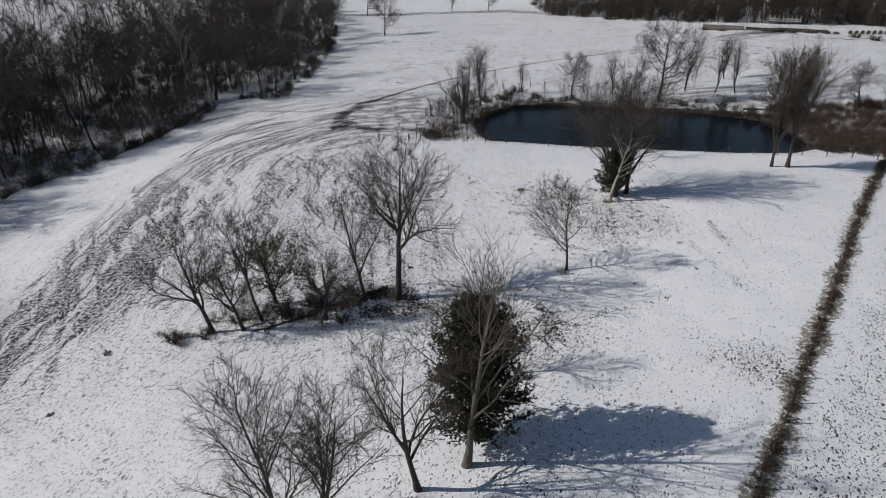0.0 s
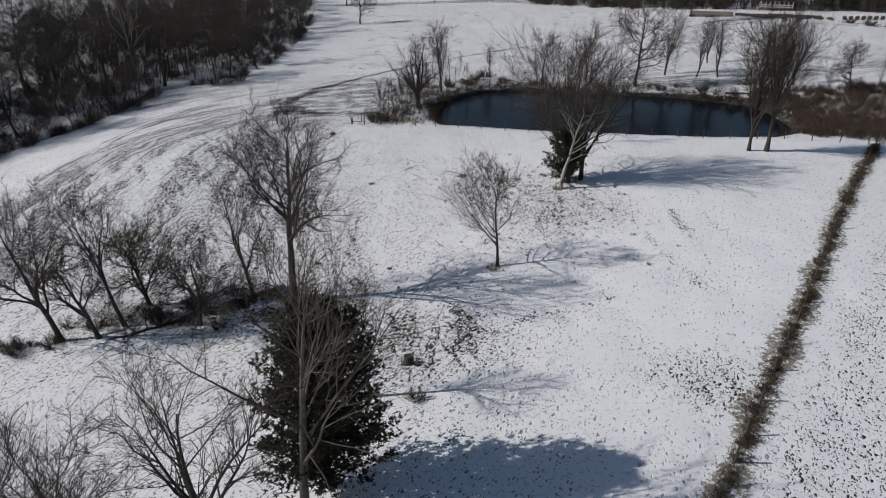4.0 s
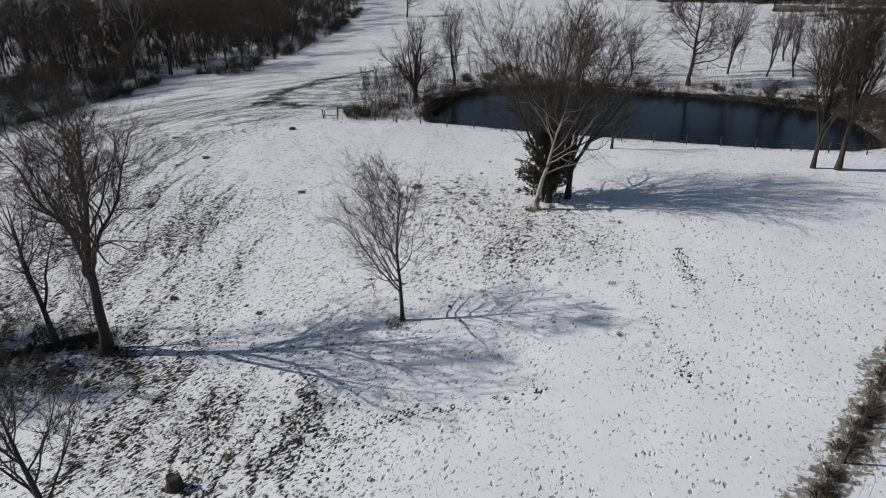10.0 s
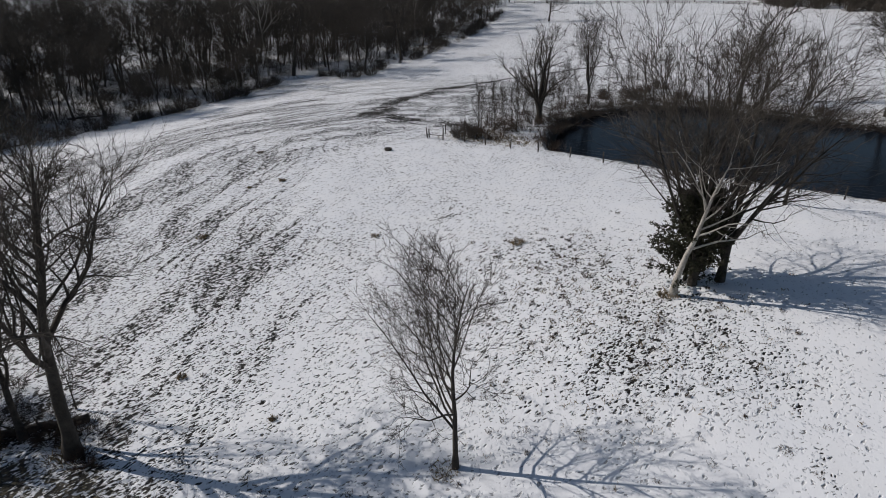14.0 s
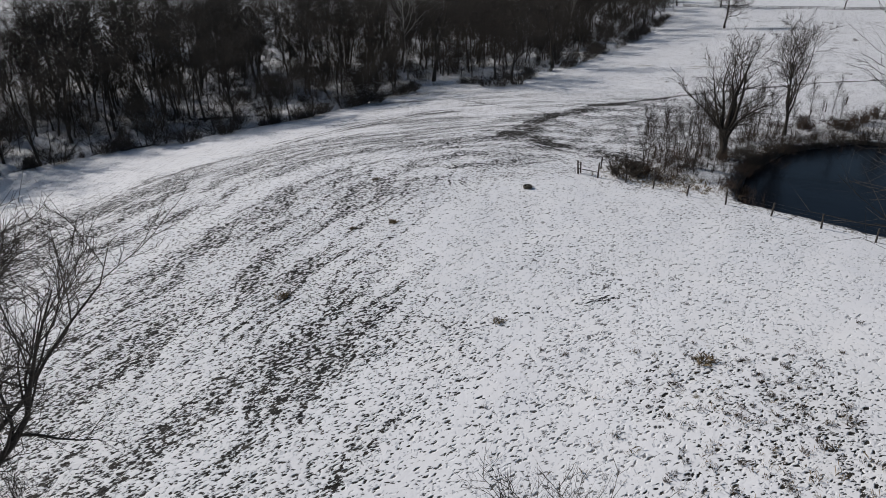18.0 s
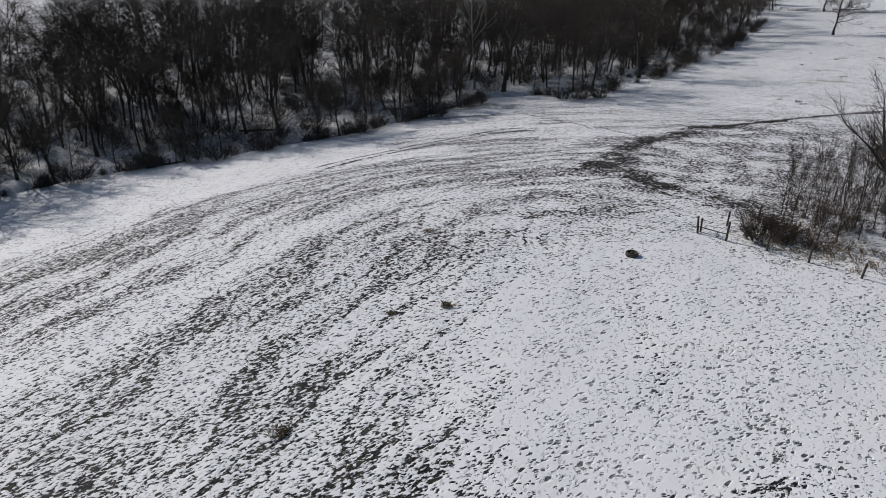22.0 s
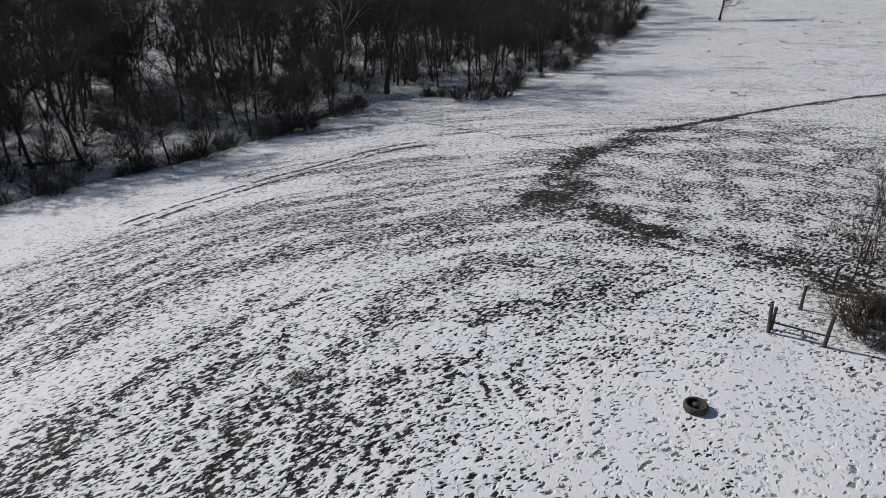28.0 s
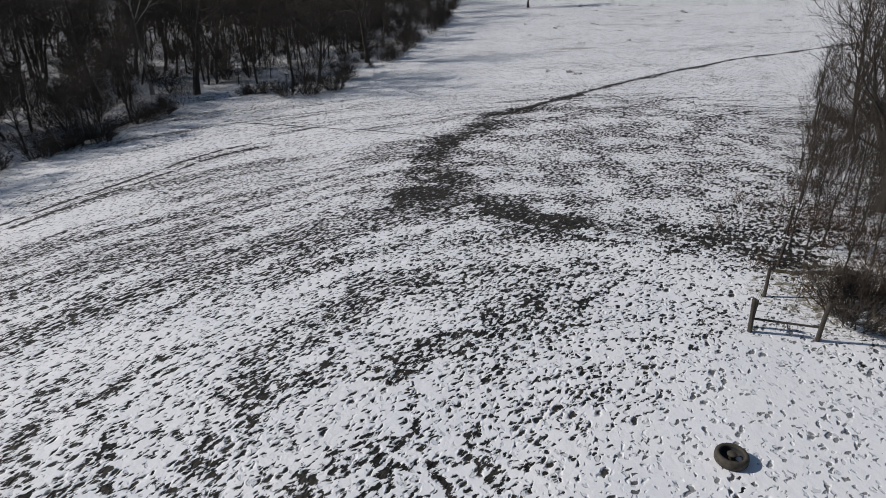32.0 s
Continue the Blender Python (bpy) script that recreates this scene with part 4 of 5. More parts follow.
sapling = bare_tree("sapling", 62, 6.8, 0.045, 0.12, 0.42, (0.02, 0.0), 12, 5, 4, 2, (BARK, TWIG), stout=1.0, label="thin bare sapling in a row beside the pond fence")
tagged(sapling, group="saplings by the pond")
stand(sapling, -1.3, 131.4)
for x, y, s in ((-0.9, 135.2, 1.1), (0.3, 132.6, 1.0), (2.2, 130.1, 1.05), (1.5, 137, 1.0), (3.4, 131.8, 0.85), (5.4, 154.6, 1.1), (5.9, 158.4, 1.2), (5.0, 147.7, 0.9), (8.8, 150.8, 0.7), (10.1, 155.8, 0.8), (-2.2, 133.5, 0.9), (-0.2, 138.6, 0.9), (2.8, 134.6, 1.1), (3.2, 144, 1.0), (1.0, 129.6, 0.8), (-2.6, 134.6, 1.0), (0.6, 143.5, 1.1), (3.2, 151, 1.1), (2.4, 140.5, 1.2), (4.0, 136, 1.0), (6.5, 141, 1.1), (6.4, 146, 0.9), (5.0, 133.5, 0.8), (7.5, 155, 1.0), (8.6, 164, 1.0), (11, 172, 1.0), (13.5, 179, 0.9),
             (15, 164.6, 0.9), (12.4, 170.8, 0.6), (19, 168, 0.7), (26, 170, 0.8), (35, 167, 0.8), (41, 168, 0.9), (65.7, 175.2, 1.0), (74.9, 172.9, 1.0), (84, 150, 1.0), (88, 147, 0.9), (98, 147, 1.2), (-8.3, 70.3, 1.0)):
    copy_thing(sapling, Matrix.Translation((x, y, ground_z(x, y))) @ Matrix.Rotation(x * 11 + y, 4, "Z") @ Matrix.Scale(s, 4))

bank = []
for (ax, ay), (bx, by) in zip(POND, POND[1:] + POND[:1]):
    leg = math.dist((ax, ay), (bx, by))
    for k in range(int(leg * 1.6)):
        u = rng.random()
        x, y = ax + u * (bx - ax), ay + u * (by - ay)
        north = y > 128 or x < 12
        o = rng.gauss(0.6, 0.8 if not north else 1.6)
        s = math.dist((x, y), (50, 139))
        bank.append((x + (x - 50) / s * o, y + (y - 139) / s * o, rng.uniform(0.3, 0.6) if not north else rng.uniform(0.6, 1.6)))
bank += [(rng.gauss(1.5, 2.6), rng.uniform(127, 142), rng.uniform(0.4, 1.1)) for _ in range(70)] + [(rng.gauss(0.5 + (y_ - 126) * 0.36 - 5, 0.8), y_, rng.uniform(0.5, 1.2)) for y_ in [rng.uniform(127, 170) for _ in range(45)]]
clumps("bank_thicket", [(a, b, 0.9 * c) for a, b, c in bank[::4]], RED_TWIG, "brown bare bushes round the pond", 19, 80, 0.014)
verge = []
for (ax, ay), (bx, by) in zip(POND[9:], POND[10:]):
    for k in range(int(math.dist((ax, ay), (bx, by)) * 5)):
        u, o = rng.random(), rng.gauss(0.03, 0.04)
        x, y = ax + u * (bx - ax), ay + u * (by - ay)
        verge.append((x + (x - 50) * o, y + (y - 139) * o, rng.uniform(0.4, 1.5)))
verge += [(rng.uniform(68, 80), rng.uniform(113, 146), rng.uniform(0.6, 1.4)) for _ in range(260)]
verge = [p for p in verge if pond_distance(np.array([p[0]]), np.array([p[1]]))[0] > 0.2]
clumps("verge_thicket", verge, TWIG, "dark low bushes hugging the far pond shore", 26, 90, 0.022)
brush("bank_brush", bank, RED_TWIG, "brown brush and dead weeds along the pond bank", 10, 1.3, 14, thick=0.014, spread=0.8)
thicket = []
for _ in range(1050):
    x, y = rng.uniform(61, 110), rng.uniform(109, 152)
    if pond_distance(np.array([x]), np.array([y]))[0] > 0.4 and y > 171 - x * 0.82:
        thicket.append((x, y, rng.uniform(0.6, 1.5)))
clumps("thorn_thicket", [(a, b, c * 1.2) for a, b, c in thicket], RED_TWIG, "reddish-brown briar bushes at the end of the pond", 17, 110, 0.03)
brush("thicket", thicket[::3], RED_TWIG, "dense reddish-brown thicket at the end of the pond", 11, 1.7, 26, thick=0.015, spread=1.0)
grove = [(rng.gauss(-18, 4.5), rng.gauss(65, 2.6), rng.uniform(0.4, 1.1)) for _ in range(120)] + [(rng.gauss(-8, 2), rng.gauss(68.5, 0.9), rng.uniform(0.4, 0.9)) for _ in range(35)] + [(rng.gauss(-28, 1.8), rng.gauss(60, 0.7), rng.uniform(0.3, 0.7)) for _ in range(24)]
clumps("grove_thicket", [(a, b, 1.1 * c) for a, b, c in grove[::2]], RED_TWIG, "rounded bare bushes under a small grove", 18, 110, 0.012)
brush("grove_brush", grove[::2], TWIG, "tangled brush under a small grove", 12, 1.6, 14, thick=0.013, spread=0.9)
shore_brush = [(rng.uniform(10, 80), 0, 0) for _ in range(110)]
shore_brush = [(x, 168 - 0.12 * (x - 20) + rng.gauss(0, 3.0), rng.uniform(0.3, 1.0)) for x, _, _ in shore_brush]
clumps("shore_thicket", [(x, min(y, 167 - 0.12 * (x - 20)), 1.0 + 0.6 * s) for x, y, s in shore_brush[::2]], TWIG, "dark bare bushes on the far pond bank", 24, 110, 0.018)
brush("shore_brush", shore_brush, TWIG, "sparse brush on the far pond bank", 13, 1.8, 8, thick=0.014, spread=0.9)

corner_brush = [(rng.gauss(0.5 + 0.25 * (y_ - 126), 2.0), y_, rng.uniform(0.4, 1.2)) for y_ in [rng.uniform(126.5, 141) for _ in range(34)]]
clumps("corner_thicket", corner_brush, TWIG, "dark bare bushes among saplings by the pond fence", 28, 110, 0.014)

# ---------- weedy fence row ----------
row, posts_at = [], []
for (ax, ay), (bx, by) in zip(HEDGE, HEDGE[1:]):
    leg = math.dist((ax, ay), (bx, by))
    ux, uy = (bx - ax) / leg, (by - ay) / leg
    for k in range(int(leg * 7)):
        u, o = rng.uniform(0, leg), rng.gauss(0, 0.22)
        row.append((ax + ux * u - uy * o, ay + uy * u + ux * o, 0.36, rng.uniform(0.1, 0.38)))
    u = 1.0
    while u < leg:
        posts_at.append((ax + ux * u, ay + uy * u))
        u += 4.5
blades("fence_row_weeds", row, WEED, "dry brown weeds and grass along a fence row", 14, 34, category="weeds")
bramble_places = [(x + rng.gauss(0, 0.35), y + rng.gauss(0, 0.35), rng.uniform(0.3, 0.55)) for x, y, _, _ in row[::9]]
brush("fence_row_brush", bramble_places, RED_TWIG, "brown brambles along a fence row", 15, 0.9, 9, thick=0.011, spread=0.8)


clumps("fence_row_thicket", [(x + rng.gauss(0, 0.3), y + rng.gauss(0, 0.3), rng.uniform(0.2, 0.45)) for x, y, _, _ in row[::3]], WEED, "soft brown weed heads along a fence row", 29, 70, 0.012)

# ---------- fences ----------
def fence_post(bm_seed, height, radius):
    rng = random.Random(bm_seed)
    bm = bmesh.new()
    rings = []
    for k, (z, r) in enumerate(((-0.3, 1.05), (0.02, 1.08), (height * 0.5, 0.97), (height * 0.96, 0.95), (height, 0.78))):
        rings.append([bm.verts.new((radius * r * math.cos(a) * rng.uniform(0.93, 1.07), radius * r * math.sin(a) * rng.uniform(0.93, 1.07), z)) for a in (j * math.pi / 4 for j in range(8))])
    for a, b in zip(rings, rings[1:]):
        for j in range(8):
            bm.faces.new((a[j], a[(j + 1) % 8], b[(j + 1) % 8], b[j]))
    bm.faces.new(rings[-1])
    me = bpy.data.meshes.new("post")
    bm.to_mesh(me)
    bm.free()
    me.materials.append(POST)
    return me


POSTS = [fence_post(70 + k, 1.32, 0.075) for k in range(3)]
CORNER_POST = fence_post(75, 1.5, 0.085)


def wire_fence(name, points, label, wires=(0.3, 0.6, 0.9, 1.2), corner=False, seed=0):
    rng = random.Random(seed)
    fence = tagged(new(name), label, "fence")
    heads = []
    for n, (x, y) in enumerate(points):
        p = new("post", CORNER_POST if corner and n < 2 else POSTS[n % 3])
        p.parent = fence
        lean = Euler((rng.gauss(0, 0.05), rng.gauss(0, 0.05), rng.uniform(0, 6)))
        z = ground_z(x, y)
        p.matrix_local = Matrix.LocRotScale((x, y, z), lean, (1, 1, rng.uniform(0.9, 1.1)))
        heads.append(Vector((x, y, z)))
    for w in wires:
        tb = Tubes()
        for a, b in zip(heads, heads[1:]):
            pa, pb = a + Vector((0, 0, w)), b + Vector((0, 0, w))
            tb.add([pa, pa.lerp(pb, 0.5) - Vector((0, 0, 0.03)), pb], [0.006] * 3, 3)
        tb.object("wire", WIRE, fence)
    if corner:
        tb = Tubes()
        for h in (0.55,):
            tb.add([heads[0] + Vector((0, 0, h)), heads[1] + Vector((0, 0, h))], [0.045, 0.04], 8)
        tb.object("brace_rail", POST, fence)
    return fence


south = [(-6.6, 125.2), (-4.4, 124.9), (-1.5, 124.8), (1.3, 124.5), (4.6, 123.9), (8.1, 123.4)]
x, y = 8.1, 123.4
while x < 73:
    x, y = x + 3.9, y - 0.82
    south.append((x, y))
wire_fence("wire_fence", south, "wire fence on weathered wooden posts along the pond dam", corner=True, seed=1)
wire_fence("wire_fence", [(-6.5, 125.6), (-5.3, 128.4), (-3.8, 132), (-2, 137), (0.2, 142.5), (2.6, 150.6), (5.5, 158.8), (8.5, 166.9), (10.8, 173.7), (12.6, 179.5), (15, 186)], "wire fence on leaning wooden posts beside the pond saplings", seed=2)
wire_fence("wire_fence", [(15, 186), (24, 184), (33, 182), (42, 180.5), (51, 179), (60, 178)], "wire fence on wooden posts behind the pond", seed=3)
wire_fence("wire_fence", posts_at, "wire fence half hidden in dry weeds", seed=4)

# board fence at the far end of the pasture
board_line = [(-56, 377), (-40, 377.3), (-20, 377.3), (5, 377), (20, 375), (34.6, 370), (44, 360), (52, 347)]
fence = tagged(new("board_fence"), "long dark three-rail board fence across snowy fields", "fence")
square = bmesh.new()
bmesh.ops.create_cube(square, size=1, matrix=Matrix.Translation((0, 0, 0.55)) @ Matrix.Diagonal((0.14, 0.14, 1.5, 1)))
bmesh.ops.bevel(square, geom=square.edges[:], offset=0.012, segments=1, affect="EDGES")
post_mesh = bpy.data.meshes.new("post")
square.to_mesh(post_mesh)
square.free()
post_mesh.materials.append(POST)
heads = []
for (ax, ay), (bx, by) in zip(board_line, board_line[1:]):
    leg = math.dist((ax, ay), (bx, by))
    n = max(1, round(leg / 3.0))
    for k in range(n):
        heads.append((ax + (bx - ax) * k / n, ay + (by - ay) * k / n))
for a, b in zip(heads, heads[1:]):
    p = new("post", post_mesh)
    p.parent = fence
    p.matrix_local = Matrix.Translation((*a, ground_z(*a))) @ Matrix.Rotation(math.atan2(b[1] - a[1], b[0] - a[0]), 4, "Z")
    for h in (0.4, 0.8, 1.2):
        bm = bmesh.new()
        za, zb = ground_z(*a) + h, ground_z(*b) + h
        mid, leg = ((a[0] + b[0]) / 2, (a[1] + b[1]) / 2), math.dist(a, b)
        bmesh.ops.create_cube(bm, size=1, matrix=Matrix.Translation((*mid, (za + zb) / 2)) @ Matrix.Rotation(math.atan2(b[1] - a[1], b[0] - a[0]), 4, "Z") @ Matrix.Diagonal((leg - 0.02, 0.05, 0.15, 1)) @ Matrix.Translation((0, -1.9, 0)))
        part("rail", bm, POST, fence)


# ---------- things in the grass ----------
def log(name, a, b, radius, seed, label):
    rng = random.Random(seed)
    tb = Tubes()
    n = 8
    pts, radii = [], []
    for k in range(n + 1):
        u = k / n
        x, y = a[0] + (b[0] - a[0]) * u + rng.gauss(0, 0.12), a[1] + (b[1] - a[1]) * u + rng.gauss(0, 0.12)
        pts.append(Vector((x, y, ground_z(x, y) + radius * (0.75 - 0.3 * u))))
        radii.append(radius * (1 - 0.55 * u) * rng.uniform(0.92, 1.08))
    tb.add(pts, radii, 10)
    tb.f.append(tuple(range(9, -1, -1)))
    tb.f.append(tuple(range(len(tb.v) - 10, len(tb.v))))
    top_ob = new(name)
    tb.object("stem", BARK, top_ob)
    for k in range(5):
        st = Tubes()
        i = rng.randint(2, n - 1)
        st.add(*bend(rng, pts[i], Vector((rng.gauss(0, 0.6), rng.gauss(0, 0.6), 0.7)).normalized(), rng.uniform(0.6, 1.8), 0.08, 0.02, 3, 0.15, 0)[:2], 5)
        st.object("branch_stub", BARK, top_ob)
    return tagged(top_ob, label, "log")


log("fallen_log", (-6.6, 69.5), (-15.2, 64.3), 0.26, 80, "large fallen tree trunk lying under a bare grove")
log("fallen_log", (-14.5, 64.0), (-20.5, 60.6), 0.15, 81, "thin fallen trunk lying on a snowy bank")
log("fallen_log", (37, 164.5), (44, 162.5), 0.22, 82, "fallen trunk on the far pond bank")
log("fallen_log", (70, 153.5), (78, 150.5), 0.25, 83, "fallen trunk on the far pond bank")
log("fallen_log", (-77, 120), (-75.4, 124.5), 0.18, 84, "fallen trunk at the edge of the wood")
log("fallen_log", (-84, 140), (-79, 144), 0.22, 85, "fallen trunk on the wooded slope")


def stump(x, y, h, r, seed):
    rng = random.Random(seed)
    bm = bmesh.new()
    rings = []
    for z, k in ((-0.1, 1.5), (0.08, 1.2), (h * 0.6, 0.95), (h, 0.85)):
        rings.append([bm.verts.new((r * k * rng.uniform(0.85, 1.15) * math.cos(a), r * k * rng.uniform(0.85, 1.15) * math.sin(a), z + (rng.uniform(-0.08, 0.08) if z == h else 0))) for a in (j * math.pi / 6 for j in range(12))])
    for a, b in zip(rings, rings[1:]):
        for j in range(12):
            bm.faces.new((a[j], a[(j + 1) % 12], b[(j + 1) % 12], b[j]))
    bm.faces.new(rings[-1])
    me = bpy.data.meshes.new("tree_stump")
    bm.to_mesh(me)
    bm.free()
    me.materials.append(BARK)
    return stand(tagged(new("tree_stump", me), "short broken dark tree stump in snow", "stump"), x, y)


stump(6.6, 54.3, 0.75, 0.38, 90)


def feeder(x, y):
    """A low mineral feeder: a tyre with a cut wall, a tub set in it and a round cap on a post."""
    thing = new("mineral_feeder")

    def turned(name, profile, mat, label="", n=28):
        bm = bmesh.new()
        rings = [[bm.verts.new((r * math.cos(6.2832 * j / n), r * math.sin(6.2832 * j / n), z)) for j in range(n)] for r, z in profile]
        for a, b in zip(rings, rings[1:]):
            for j in range(n):
                bm.faces.new((a[j], a[(j + 1) % n], b[(j + 1) % n], b[j]))
        return part(name, bm, mat, thing, label, True)

    turned("tyre", [(0.40, 0.02), (0.52, 0.0), (0.56, 0.06), (0.575, 0.18), (0.56, 0.30), (0.52, 0.355), (0.45, 0.36), (0.40, 0.33), (0.385, 0.2)], TUB, "tan mud-caked tyre wall")
    turned("tub", [(0.39, 0.3), (0.37, 0.12), (0.3, 0.08), (0.12, 0.09), (0.0, 0.1)], RUBBER, "dark rubber bowl")
    turned("cap", [(0.09, 0.09), (0.09, 0.26), (0.16, 0.27), (0.17, 0.31), (0.15, 0.335), (0.0, 0.345)], TUB, "round tan cap")
    bm = bmesh.new()
    bmesh.ops.create_icosphere(bm, subdivisions=2, radius=0.13, matrix=Matrix.Translation((0.24, -0.1, 0.12)) @ Matrix.Diagonal((1, 0.8, 0.3, 1)))
    part("snow_patch", bm, SNOWCAP, thing, "", True)
    tagged(thing, "round tan tyre feeder with a dark bowl on trodden snow", "feeder")
    stand(thing, x, y, 0.4)
    thing.scale = (0.78, 0.78, 0.78)
    return thing


feeder(-8.8, 117.7)

for n, (x, y, r, h) in enumerate(((-15.3, 91.4, 0.55, 0.32), (-15.1, 104.4, 0.35, 0.3), (-17.5, 102, 0.25, 0.2), (-23.6, 113.4, 0.5, 0.22), (12, 96.4, 0.6, 0.35), (-0.2, 95.1, 0.35, 0.22), (-4.1, 74.5, 0.3, 0.25), (3.8, 72.5, 0.25, 0.2), (8.2, 56.8, 0.35, 0.2), (14.5, 71.0, 0.8, 0.3), (24.0, 90.2, 0.7, 0.35), (-35.2, 47.6, 0.3, 0.2), (-5.4, 66.8, 1.0, 0.5), (-14.7, 45.1, 0.8, 0.14), (-15.2, 47.7, 0.6, 0.14), (-12.5, 44.1, 0.7, 0.12))):
    blades("grass_tuft", [(x, y, r, h)], STRAW, "tuft of dead straw-coloured grass poking through snow", 200 + n, 150, kind="", category="grass tuft")
weeds = [(rng.gauss(19, 6), rng.gauss(86, 6), 0.3, rng.uniform(0.12, 0.3)) for _ in range(260)] + [(rng.gauss(6, 4.5), rng.gauss(58, 4), 0.35, rng.uniform(0.1, 0.25)) for _ in range(240)] + [(rng.gauss(27, 3.5), rng.gauss(50.5, 2), 0.3, rng.uniform(0.06, 0.12)) for _ in range(60)] + [(rng.gauss(2, 4), rng.gauss(127, 1.5), 0.3, rng.uniform(0.2, 0.5)) for _ in range(90)]
blades("dead_weeds", weeds, STRAW, "sparse dead weeds poking through trodden snow", 16, 9, category="weeds")

tufts = [(rng.gauss(20, 6.5), rng.gauss(84, 6.5), rng.uniform(0.12, 0.3), rng.uniform(0.08, 0.22)) for _ in range(150)] + [(rng.gauss(14, 4.5), rng.gauss(95, 3), rng.uniform(0.12, 0.35), rng.uniform(0.08, 0.22)) for _ in range(80)] + [(rng.gauss(4, 5), rng.gauss(59, 4), rng.uniform(0.15, 0.4), rng.uniform(0.08, 0.2)) for _ in range(110)] + [(rng.uniform(-25, 110), rng.uniform(190, 330), rng.uniform(0.3, 1.1), rng.uniform(0.15, 0.4)) for _ in range(170)]
blades("weed_tufts", tufts, WEED, "small dark tufts of dead weeds poking through snow", 27, 34, category="weeds")

# ---------- far side: woods, feed bunks, bales ----------
far = []
for _ in range(900):
    u = rng.random()
    x = 52 + 190 * u
    front = float(np.interp(x, [52, 77, 103, 135, 170, 240], [344, 304, 283, 266, 254, 240]))
    far.append((x, front + 80 * rng.random() ** 1.5))
far_stems("far_woods", far, "dense bare woods behind a snowy hill", 21, 15.0, 0.05)
clumps("far_thicket", [(x, y, rng.uniform(2.5, 5.0)) for x, y in far[::3]], TWIG, "dark leafless thicket before far woods", 25, 150, 0.05)
brush("far_brush", [(x, y, rng.uniform(0.8, 1.6)) for x, y in far[::2]], TWIG, "dark brush at the foot of far woods", 22, 2.6, 16, thick=0.045, spread=1.2)
ridge = [(-160 + 330 * rng.random(), 520 + 90 * rng.random()) for _ in range(300)]
far_stems("far_treeline", ridge, "distant bare tree line beyond snowy fields", 23, 14.0, 0.07)


RUTS = []


def feed_bunk(x0, y0, x1, y1):
    """A long low timber feed bunk with snow lying along its top."""
    leg, turn = math.dist((x0, y0), (x1, y1)), math.atan2(y1 - y0, x1 - x0)
    thing = tagged(new("feed_bunk"), "long dark timber feed bunk with snow along its top", "feed bunk")

    def beam(name, sx, sy, sz, cx, cy, cz, mat):
        bm = bmesh.new()
        bmesh.ops.create_cube(bm, size=1, matrix=Matrix.Translation((cx, cy, cz)) @ Matrix.Diagonal((sx, sy, sz, 1)))
        bmesh.ops.bevel(bm, geom=bm.edges[:], offset=0.03, segments=1, affect="EDGES")
        part(name, bm, mat, thing)

    for s in (-1, 1):
        beam("side_board", leg, 0.12, 0.8, leg / 2, s * 0.7, 0.75, POST)
    beam("floor_board", leg, 1.3, 0.1, leg / 2, 0, 0.45, POST)
    beam("snow_cover", leg * 0.94, 1.1, 0.25, leg / 2, 0, 1.0, SNOWCAP)
    k = 0.5
    while k < leg:
        for s in (-1, 1):
            beam("leg", 0.16, 0.16, 1.3, k, s * 0.85, 0.55, POST)
        k += 3.0
    thing.matrix_world = Matrix.Translation((x0, y0, min(ground_z(x0, y0), ground_z(x1, y1)))) @ Matrix.Rotation(turn, 4, "Z")


feed_bunk(113, 259, 122, 254.5)
feed_bunk(122.5, 254.2, 137, 246.5)


def bunker(x0, y0, x1, y1):
    """A low earth-banked silage bunker: two pale walls, a sloping cover between them, and a dark gabled end."""
    leg, turn = math.dist((x0, y0), (x1, y1)), math.atan2(y1 - y0, x1 - x0)
    thing = tagged(new("silage_bunker"), "long low pale silage bunker with a dark gabled end", "bunker")
    for name, prof, a, b, mat, label in (("cover", [(-1.5, 0.9), (0, 1.9), (1.5, 0.9), (1.5, 0.75), (-1.5, 0.75)], 0.4, leg, CONCRETE, "weathered pale cover"),
                                         ("wall", [(-1.6, -0.2), (-1.6, 0.95), (-1.4, 0.95), (-1.4, -0.2)], 0.4, leg, CONCRETE, ""),
                                         ("wall", [(1.4, -0.2), (1.4, 0.95), (1.6, 0.95), (1.6, -0.2)], 0.4, leg, CONCRETE, ""),
                                         ("gable_end", [(-1.8, -0.2), (-1.8, 0.95), (0, 2.2), (1.8, 0.95), (1.8, -0.2)], 0.0, 0.38, POST, "dark boarded end")):
        bm = bmesh.new()
        ends = [[bm.verts.new((x, y, z)) for y, z in prof] for x in (a, b)]
        n = len(prof)
        bm.faces.new(ends[0][::-1])
        bm.faces.new(ends[1])
        for j in range(n):
            bm.faces.new((ends[0][j], ends[0][(j + 1) % n], ends[1][(j + 1) % n], ends[1][j]))
        part(name, bm, mat, thing, label)
    thing.matrix_world = Matrix.Translation((x0, y0, min(ground_z(x0, y0), ground_z(x1, y1)))) @ Matrix.Rotation(turn, 4, "Z")


bunker(99, 264.5, 112.5, 259.4)


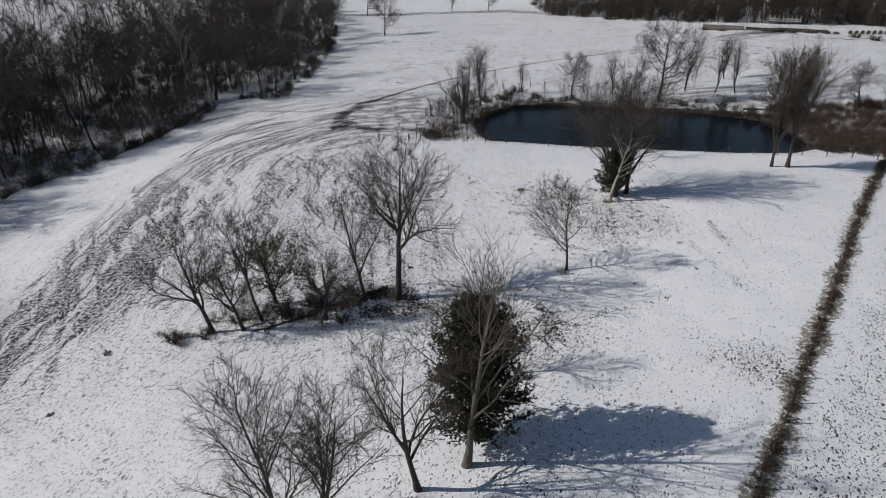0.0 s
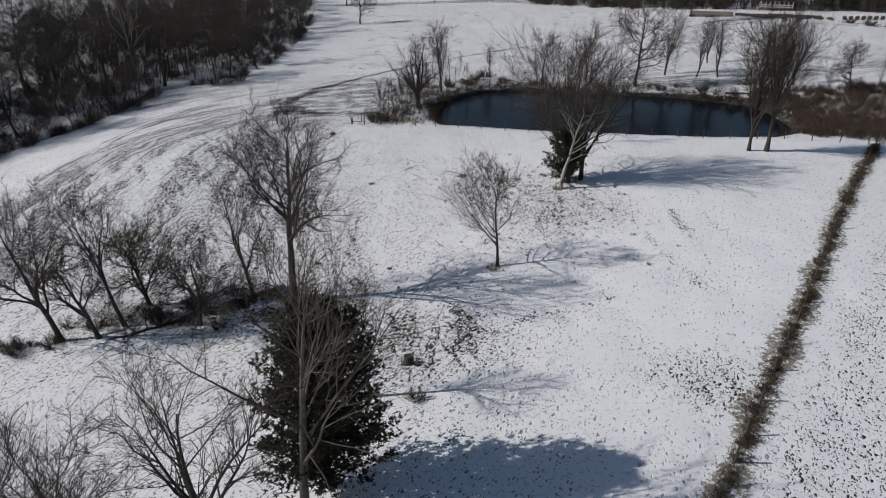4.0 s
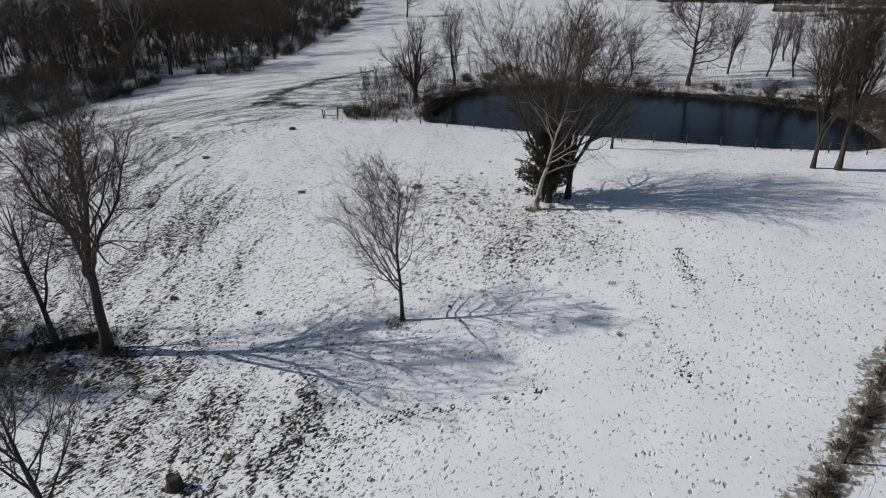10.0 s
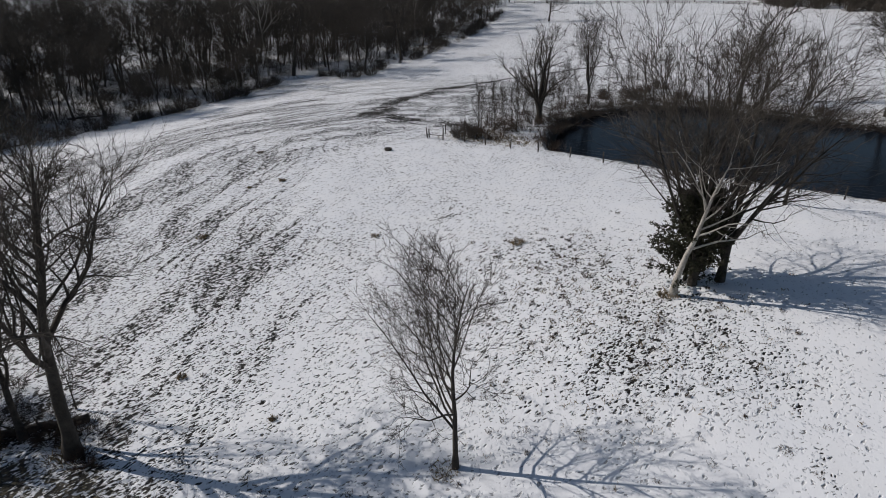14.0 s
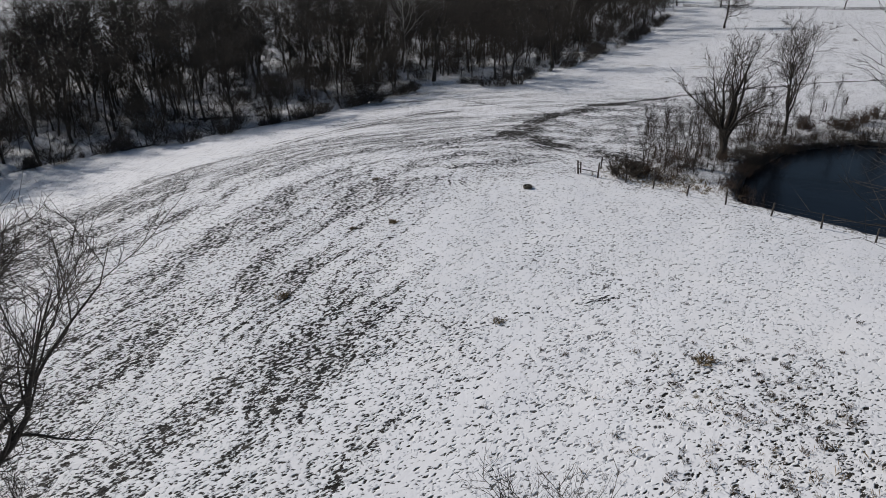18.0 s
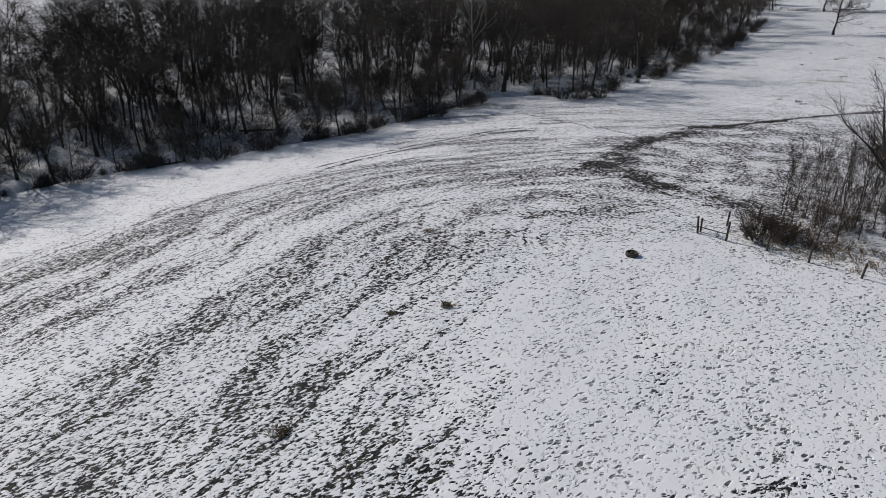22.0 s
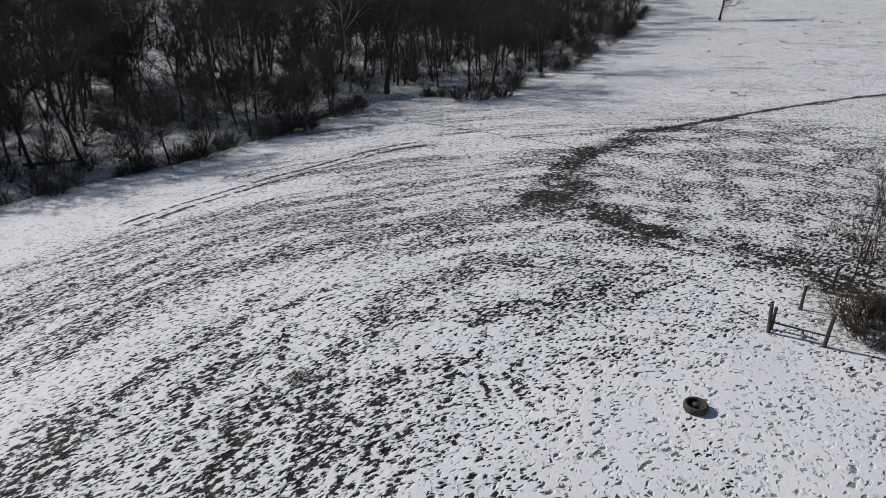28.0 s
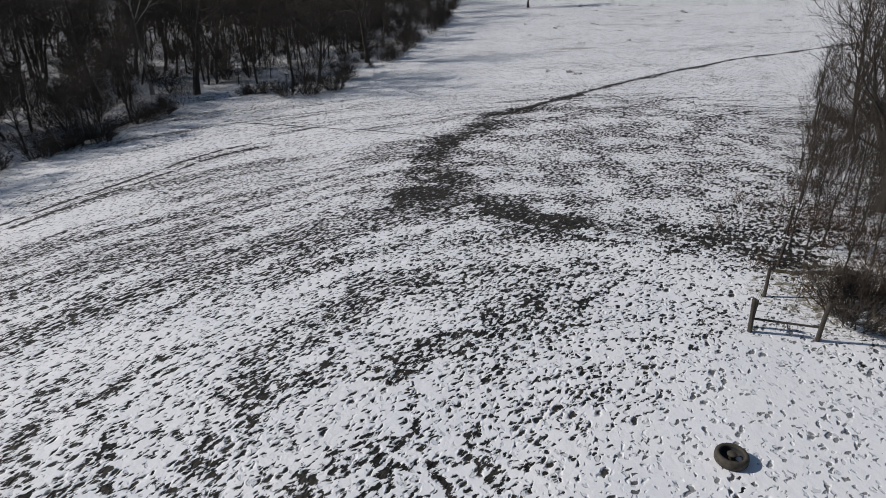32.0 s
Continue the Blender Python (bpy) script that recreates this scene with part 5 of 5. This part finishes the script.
def hay_heap(x, y, size, seed):
    """A trodden heap of rotten hay: a ragged low mound with loose stalks."""
    rng = random.Random(seed)
    thing = new("hay_heap")
    bm = bmesh.new()
    bmesh.ops.create_icosphere(bm, subdivisions=3, radius=size)
    for v in bm.verts:
        v.co = Vector((v.co.x * 1.5, v.co.y, max(v.co.z * 0.6, -0.2))) * rng.uniform(0.85, 1.15)
    part("mound", bm, MIRE, thing)
    loose = Tubes()
    for _ in range(160):
        a = rng.uniform(0, 6.2832)
        p = Vector((1.5 * size * math.cos(a) * rng.random(), size * math.sin(a) * rng.random(), size * 0.35))
        loose.blade(p, Vector((rng.gauss(0, 1), rng.gauss(0, 1), rng.uniform(0.1, 1))).normalized(), size * 0.7, 0.07, rng)
    loose.object("loose_hay", STRAW, thing, "", False)
    tagged(thing, "dark heap of rotten hay trodden into mud", "hay heap")
    return stand(thing, x, y, rng.uniform(0, 3))


for n, (x, y, size) in enumerate(((119, 255.0, 1.3), (121.5, 252.6, 1.7), (126, 250.4, 1.2), (131.5, 247.4, 1.5), (136, 245.8, 1.1), (139, 244.6, 0.9), (104, 259.6, 0.8))):
    hay_heap(x, y, size, 300 + n)
for n, line in enumerate(([(123, 250), (114, 244), (101, 240), (88, 239)], [(126, 249), (124, 243), (131, 236), (141, 231)], [(133, 246), (140, 240), (146, 229)], [(119, 252), (108, 249), (97, 247)])):
    RUTS.append((line, 0.9, 40 + n))


def bale(x, y, turn):
    thing = tagged(new("round_bale"), "round hay bale wrapped in white film in a row", "hay bale", "row of wrapped bales")
    n = 20
    for name, prof, mat in (("wrap", [(-0.72, 0.69), (-0.66, 0.75), (0.66, 0.75), (0.72, 0.69)], SNOWCAP), ("end_face", [(-0.73, 0.69), (-0.7, 0.4), (-0.68, 0.01)], POST), ("end_face", [(0.68, 0.01), (0.7, 0.4), (0.73, 0.69)], POST)):
        bm = bmesh.new()
        rings = [[bm.verts.new((l, r * math.cos(6.2832 * j / n), 0.73 + r * math.sin(6.2832 * j / n))) for j in range(n)] for l, r in prof]
        for a, b in zip(rings, rings[1:]):
            for j in range(n):
                bm.faces.new((a[j], a[(j + 1) % n], b[(j + 1) % n], b[j]))
        part(name, bm, mat, thing, "", True)
    return stand(thing, x, y, turn)


first = bale(143, 243, 1.0)
for k in range(1, 11):
    x, y = 143 + 1.9 * k, 243 - 0.35 * k
    copy_thing(first, Matrix.Translation((x, y, ground_z(x, y))) @ Matrix.Rotation(1.0 + 0.05 * math.sin(k), 4, "Z"))


def trailer(x, y, turn):
    thing = tagged(new("stock_trailer"), "pale slatted stock trailer parked before dark woods", "trailer")

    def box(name, sx, sy, sz, cx, cy, cz, mat, label=""):
        bm = bmesh.new()
        bmesh.ops.create_cube(bm, size=1, matrix=Matrix.Translation((cx, cy, cz)) @ Matrix.Diagonal((sx, sy, sz, 1)))
        bmesh.ops.bevel(bm, geom=bm.edges[:], offset=0.03, segments=1, affect="EDGES")
        part(name, bm, mat, thing, label)

    box("floor", 11, 2.4, 0.3, 0, 0, 0.75, POST)
    box("roof", 11, 2.5, 0.12, 0, 0, 3.1, POST, "dark flat roof")
    for s in (-1.15, 1.15):
        for h in (1.2, 1.9):
            box("side_rail", 11, 0.06, 0.28, 0, s, h, PANEL)
    for k in range(8):
        for s in (-1.12, 1.12):
            box("upright", 0.3, 0.08, 2.2, -5.3 + k * 1.51, s, 1.98, PANEL)
    for k in (-1.2, 0.2, 1.6):
        for s in (-1.0, 1.0):
            bm = bmesh.new()
            bmesh.ops.create_cone(bm, cap_ends=True, segments=20, radius1=0.42, radius2=0.42, depth=0.28, matrix=Matrix.Translation((k, s, 0.42)) @ Matrix.Rotation(math.pi / 2, 4, "X"))
            part("wheel", bm, RUBBER, thing)
    return stand(thing, x, y, turn)


trailer(131.5, 268, -0.45)
for x, y, s in ((141, 236, 1.2), (144, 230, 1.4), (147, 223, 1.5), (150, 216, 1.5), (152, 208, 1.6), (154, 200, 1.5), (99, 262.5, 0.7), (105, 258, 0.6)):
    copy_thing(low, Matrix.Translation((x, y, ground_z(x, y))) @ Matrix.Rotation(x * 3, 4, "Z") @ Matrix.Scale(s, 4))


# wheel ruts worn through the snow
def rut(line, width, seed):
    rng = random.Random(seed)
    v, f = [], []
    for (ax, ay), (bx, by) in zip(line, line[1:]):
        leg = math.dist((ax, ay), (bx, by))
        n = max(2, int(leg / 0.45))
        nx_, ny_ = -(by - ay) / leg, (bx - ax) / leg
        for k in range(n):
            u = k / n
            x, y = ax + (bx - ax) * u + rng.gauss(0, 0.05), ay + (by - ay) * u + rng.gauss(0, 0.05)
            wl, wr = width * rng.uniform(0.1, 0.7), width * rng.uniform(0.1, 0.7)
            for o in (-wl, wr):
                v.append((x + nx_ * o, y + ny_ * o, 0))
    zs_ = lie(np.array([p[0] for p in v]), np.array([p[1] for p in v])) + 0.03
    v = [(p[0], p[1], float(z)) for p, z in zip(v, zs_)]
    f = [(2 * i, 2 * i + 1, 2 * i + 3, 2 * i + 2) for i in range(len(v) // 2 - 1) if math.sin(i * 0.9 + seed) + math.sin(i * 0.37 + 2 * seed) + rng.uniform(-0.8, 0.8) > -1.25]
    return tagged(mesh_object("wheel_rut", v, f, MIRE, None, "", True), "dark muddy wheel rut through snow", "track", kind="structure")


def smooth_line(points, times=3):
    for _ in range(times):
        points = [points[0]] + [p for a, b in zip(points, points[1:]) for p in ((a[0] * 0.75 + b[0] * 0.25, a[1] * 0.75 + b[1] * 0.25), (a[0] * 0.25 + b[0] * 0.75, a[1] * 0.25 + b[1] * 0.75))] + [points[-1]]
    return points


rut(smooth_line([(-51.0, 128), (-50.8, 134), (-50.4, 137.6), (-49.3, 141.7), (-48.1, 146.4), (-46.5, 151.8), (-44.3, 157.8), (-42.0, 160)]), 0.5, 1)
rut(smooth_line([(-52.8, 128), (-52.5, 134), (-52.2, 137.4), (-51.0, 142), (-49.8, 147), (-48.2, 152.4), (-46, 158.6), (-43.4, 161.4)]), 0.46, 2)
rut(smooth_line([(-23.5, 160), (-30, 164), (-40, 168), (-52, 172)]), 0.22, 3)
rut(smooth_line([(0.9, 197.6), (9.8, 206), (20.5, 212.2), (30.4, 219), (60, 229), (90, 240), (112, 256)]), 0.5, 4)
rut(smooth_line(UP_TRAIL[5:10]), 0.5, 5)
for line, width, seed in RUTS:
    rut(smooth_line(line), width, seed)
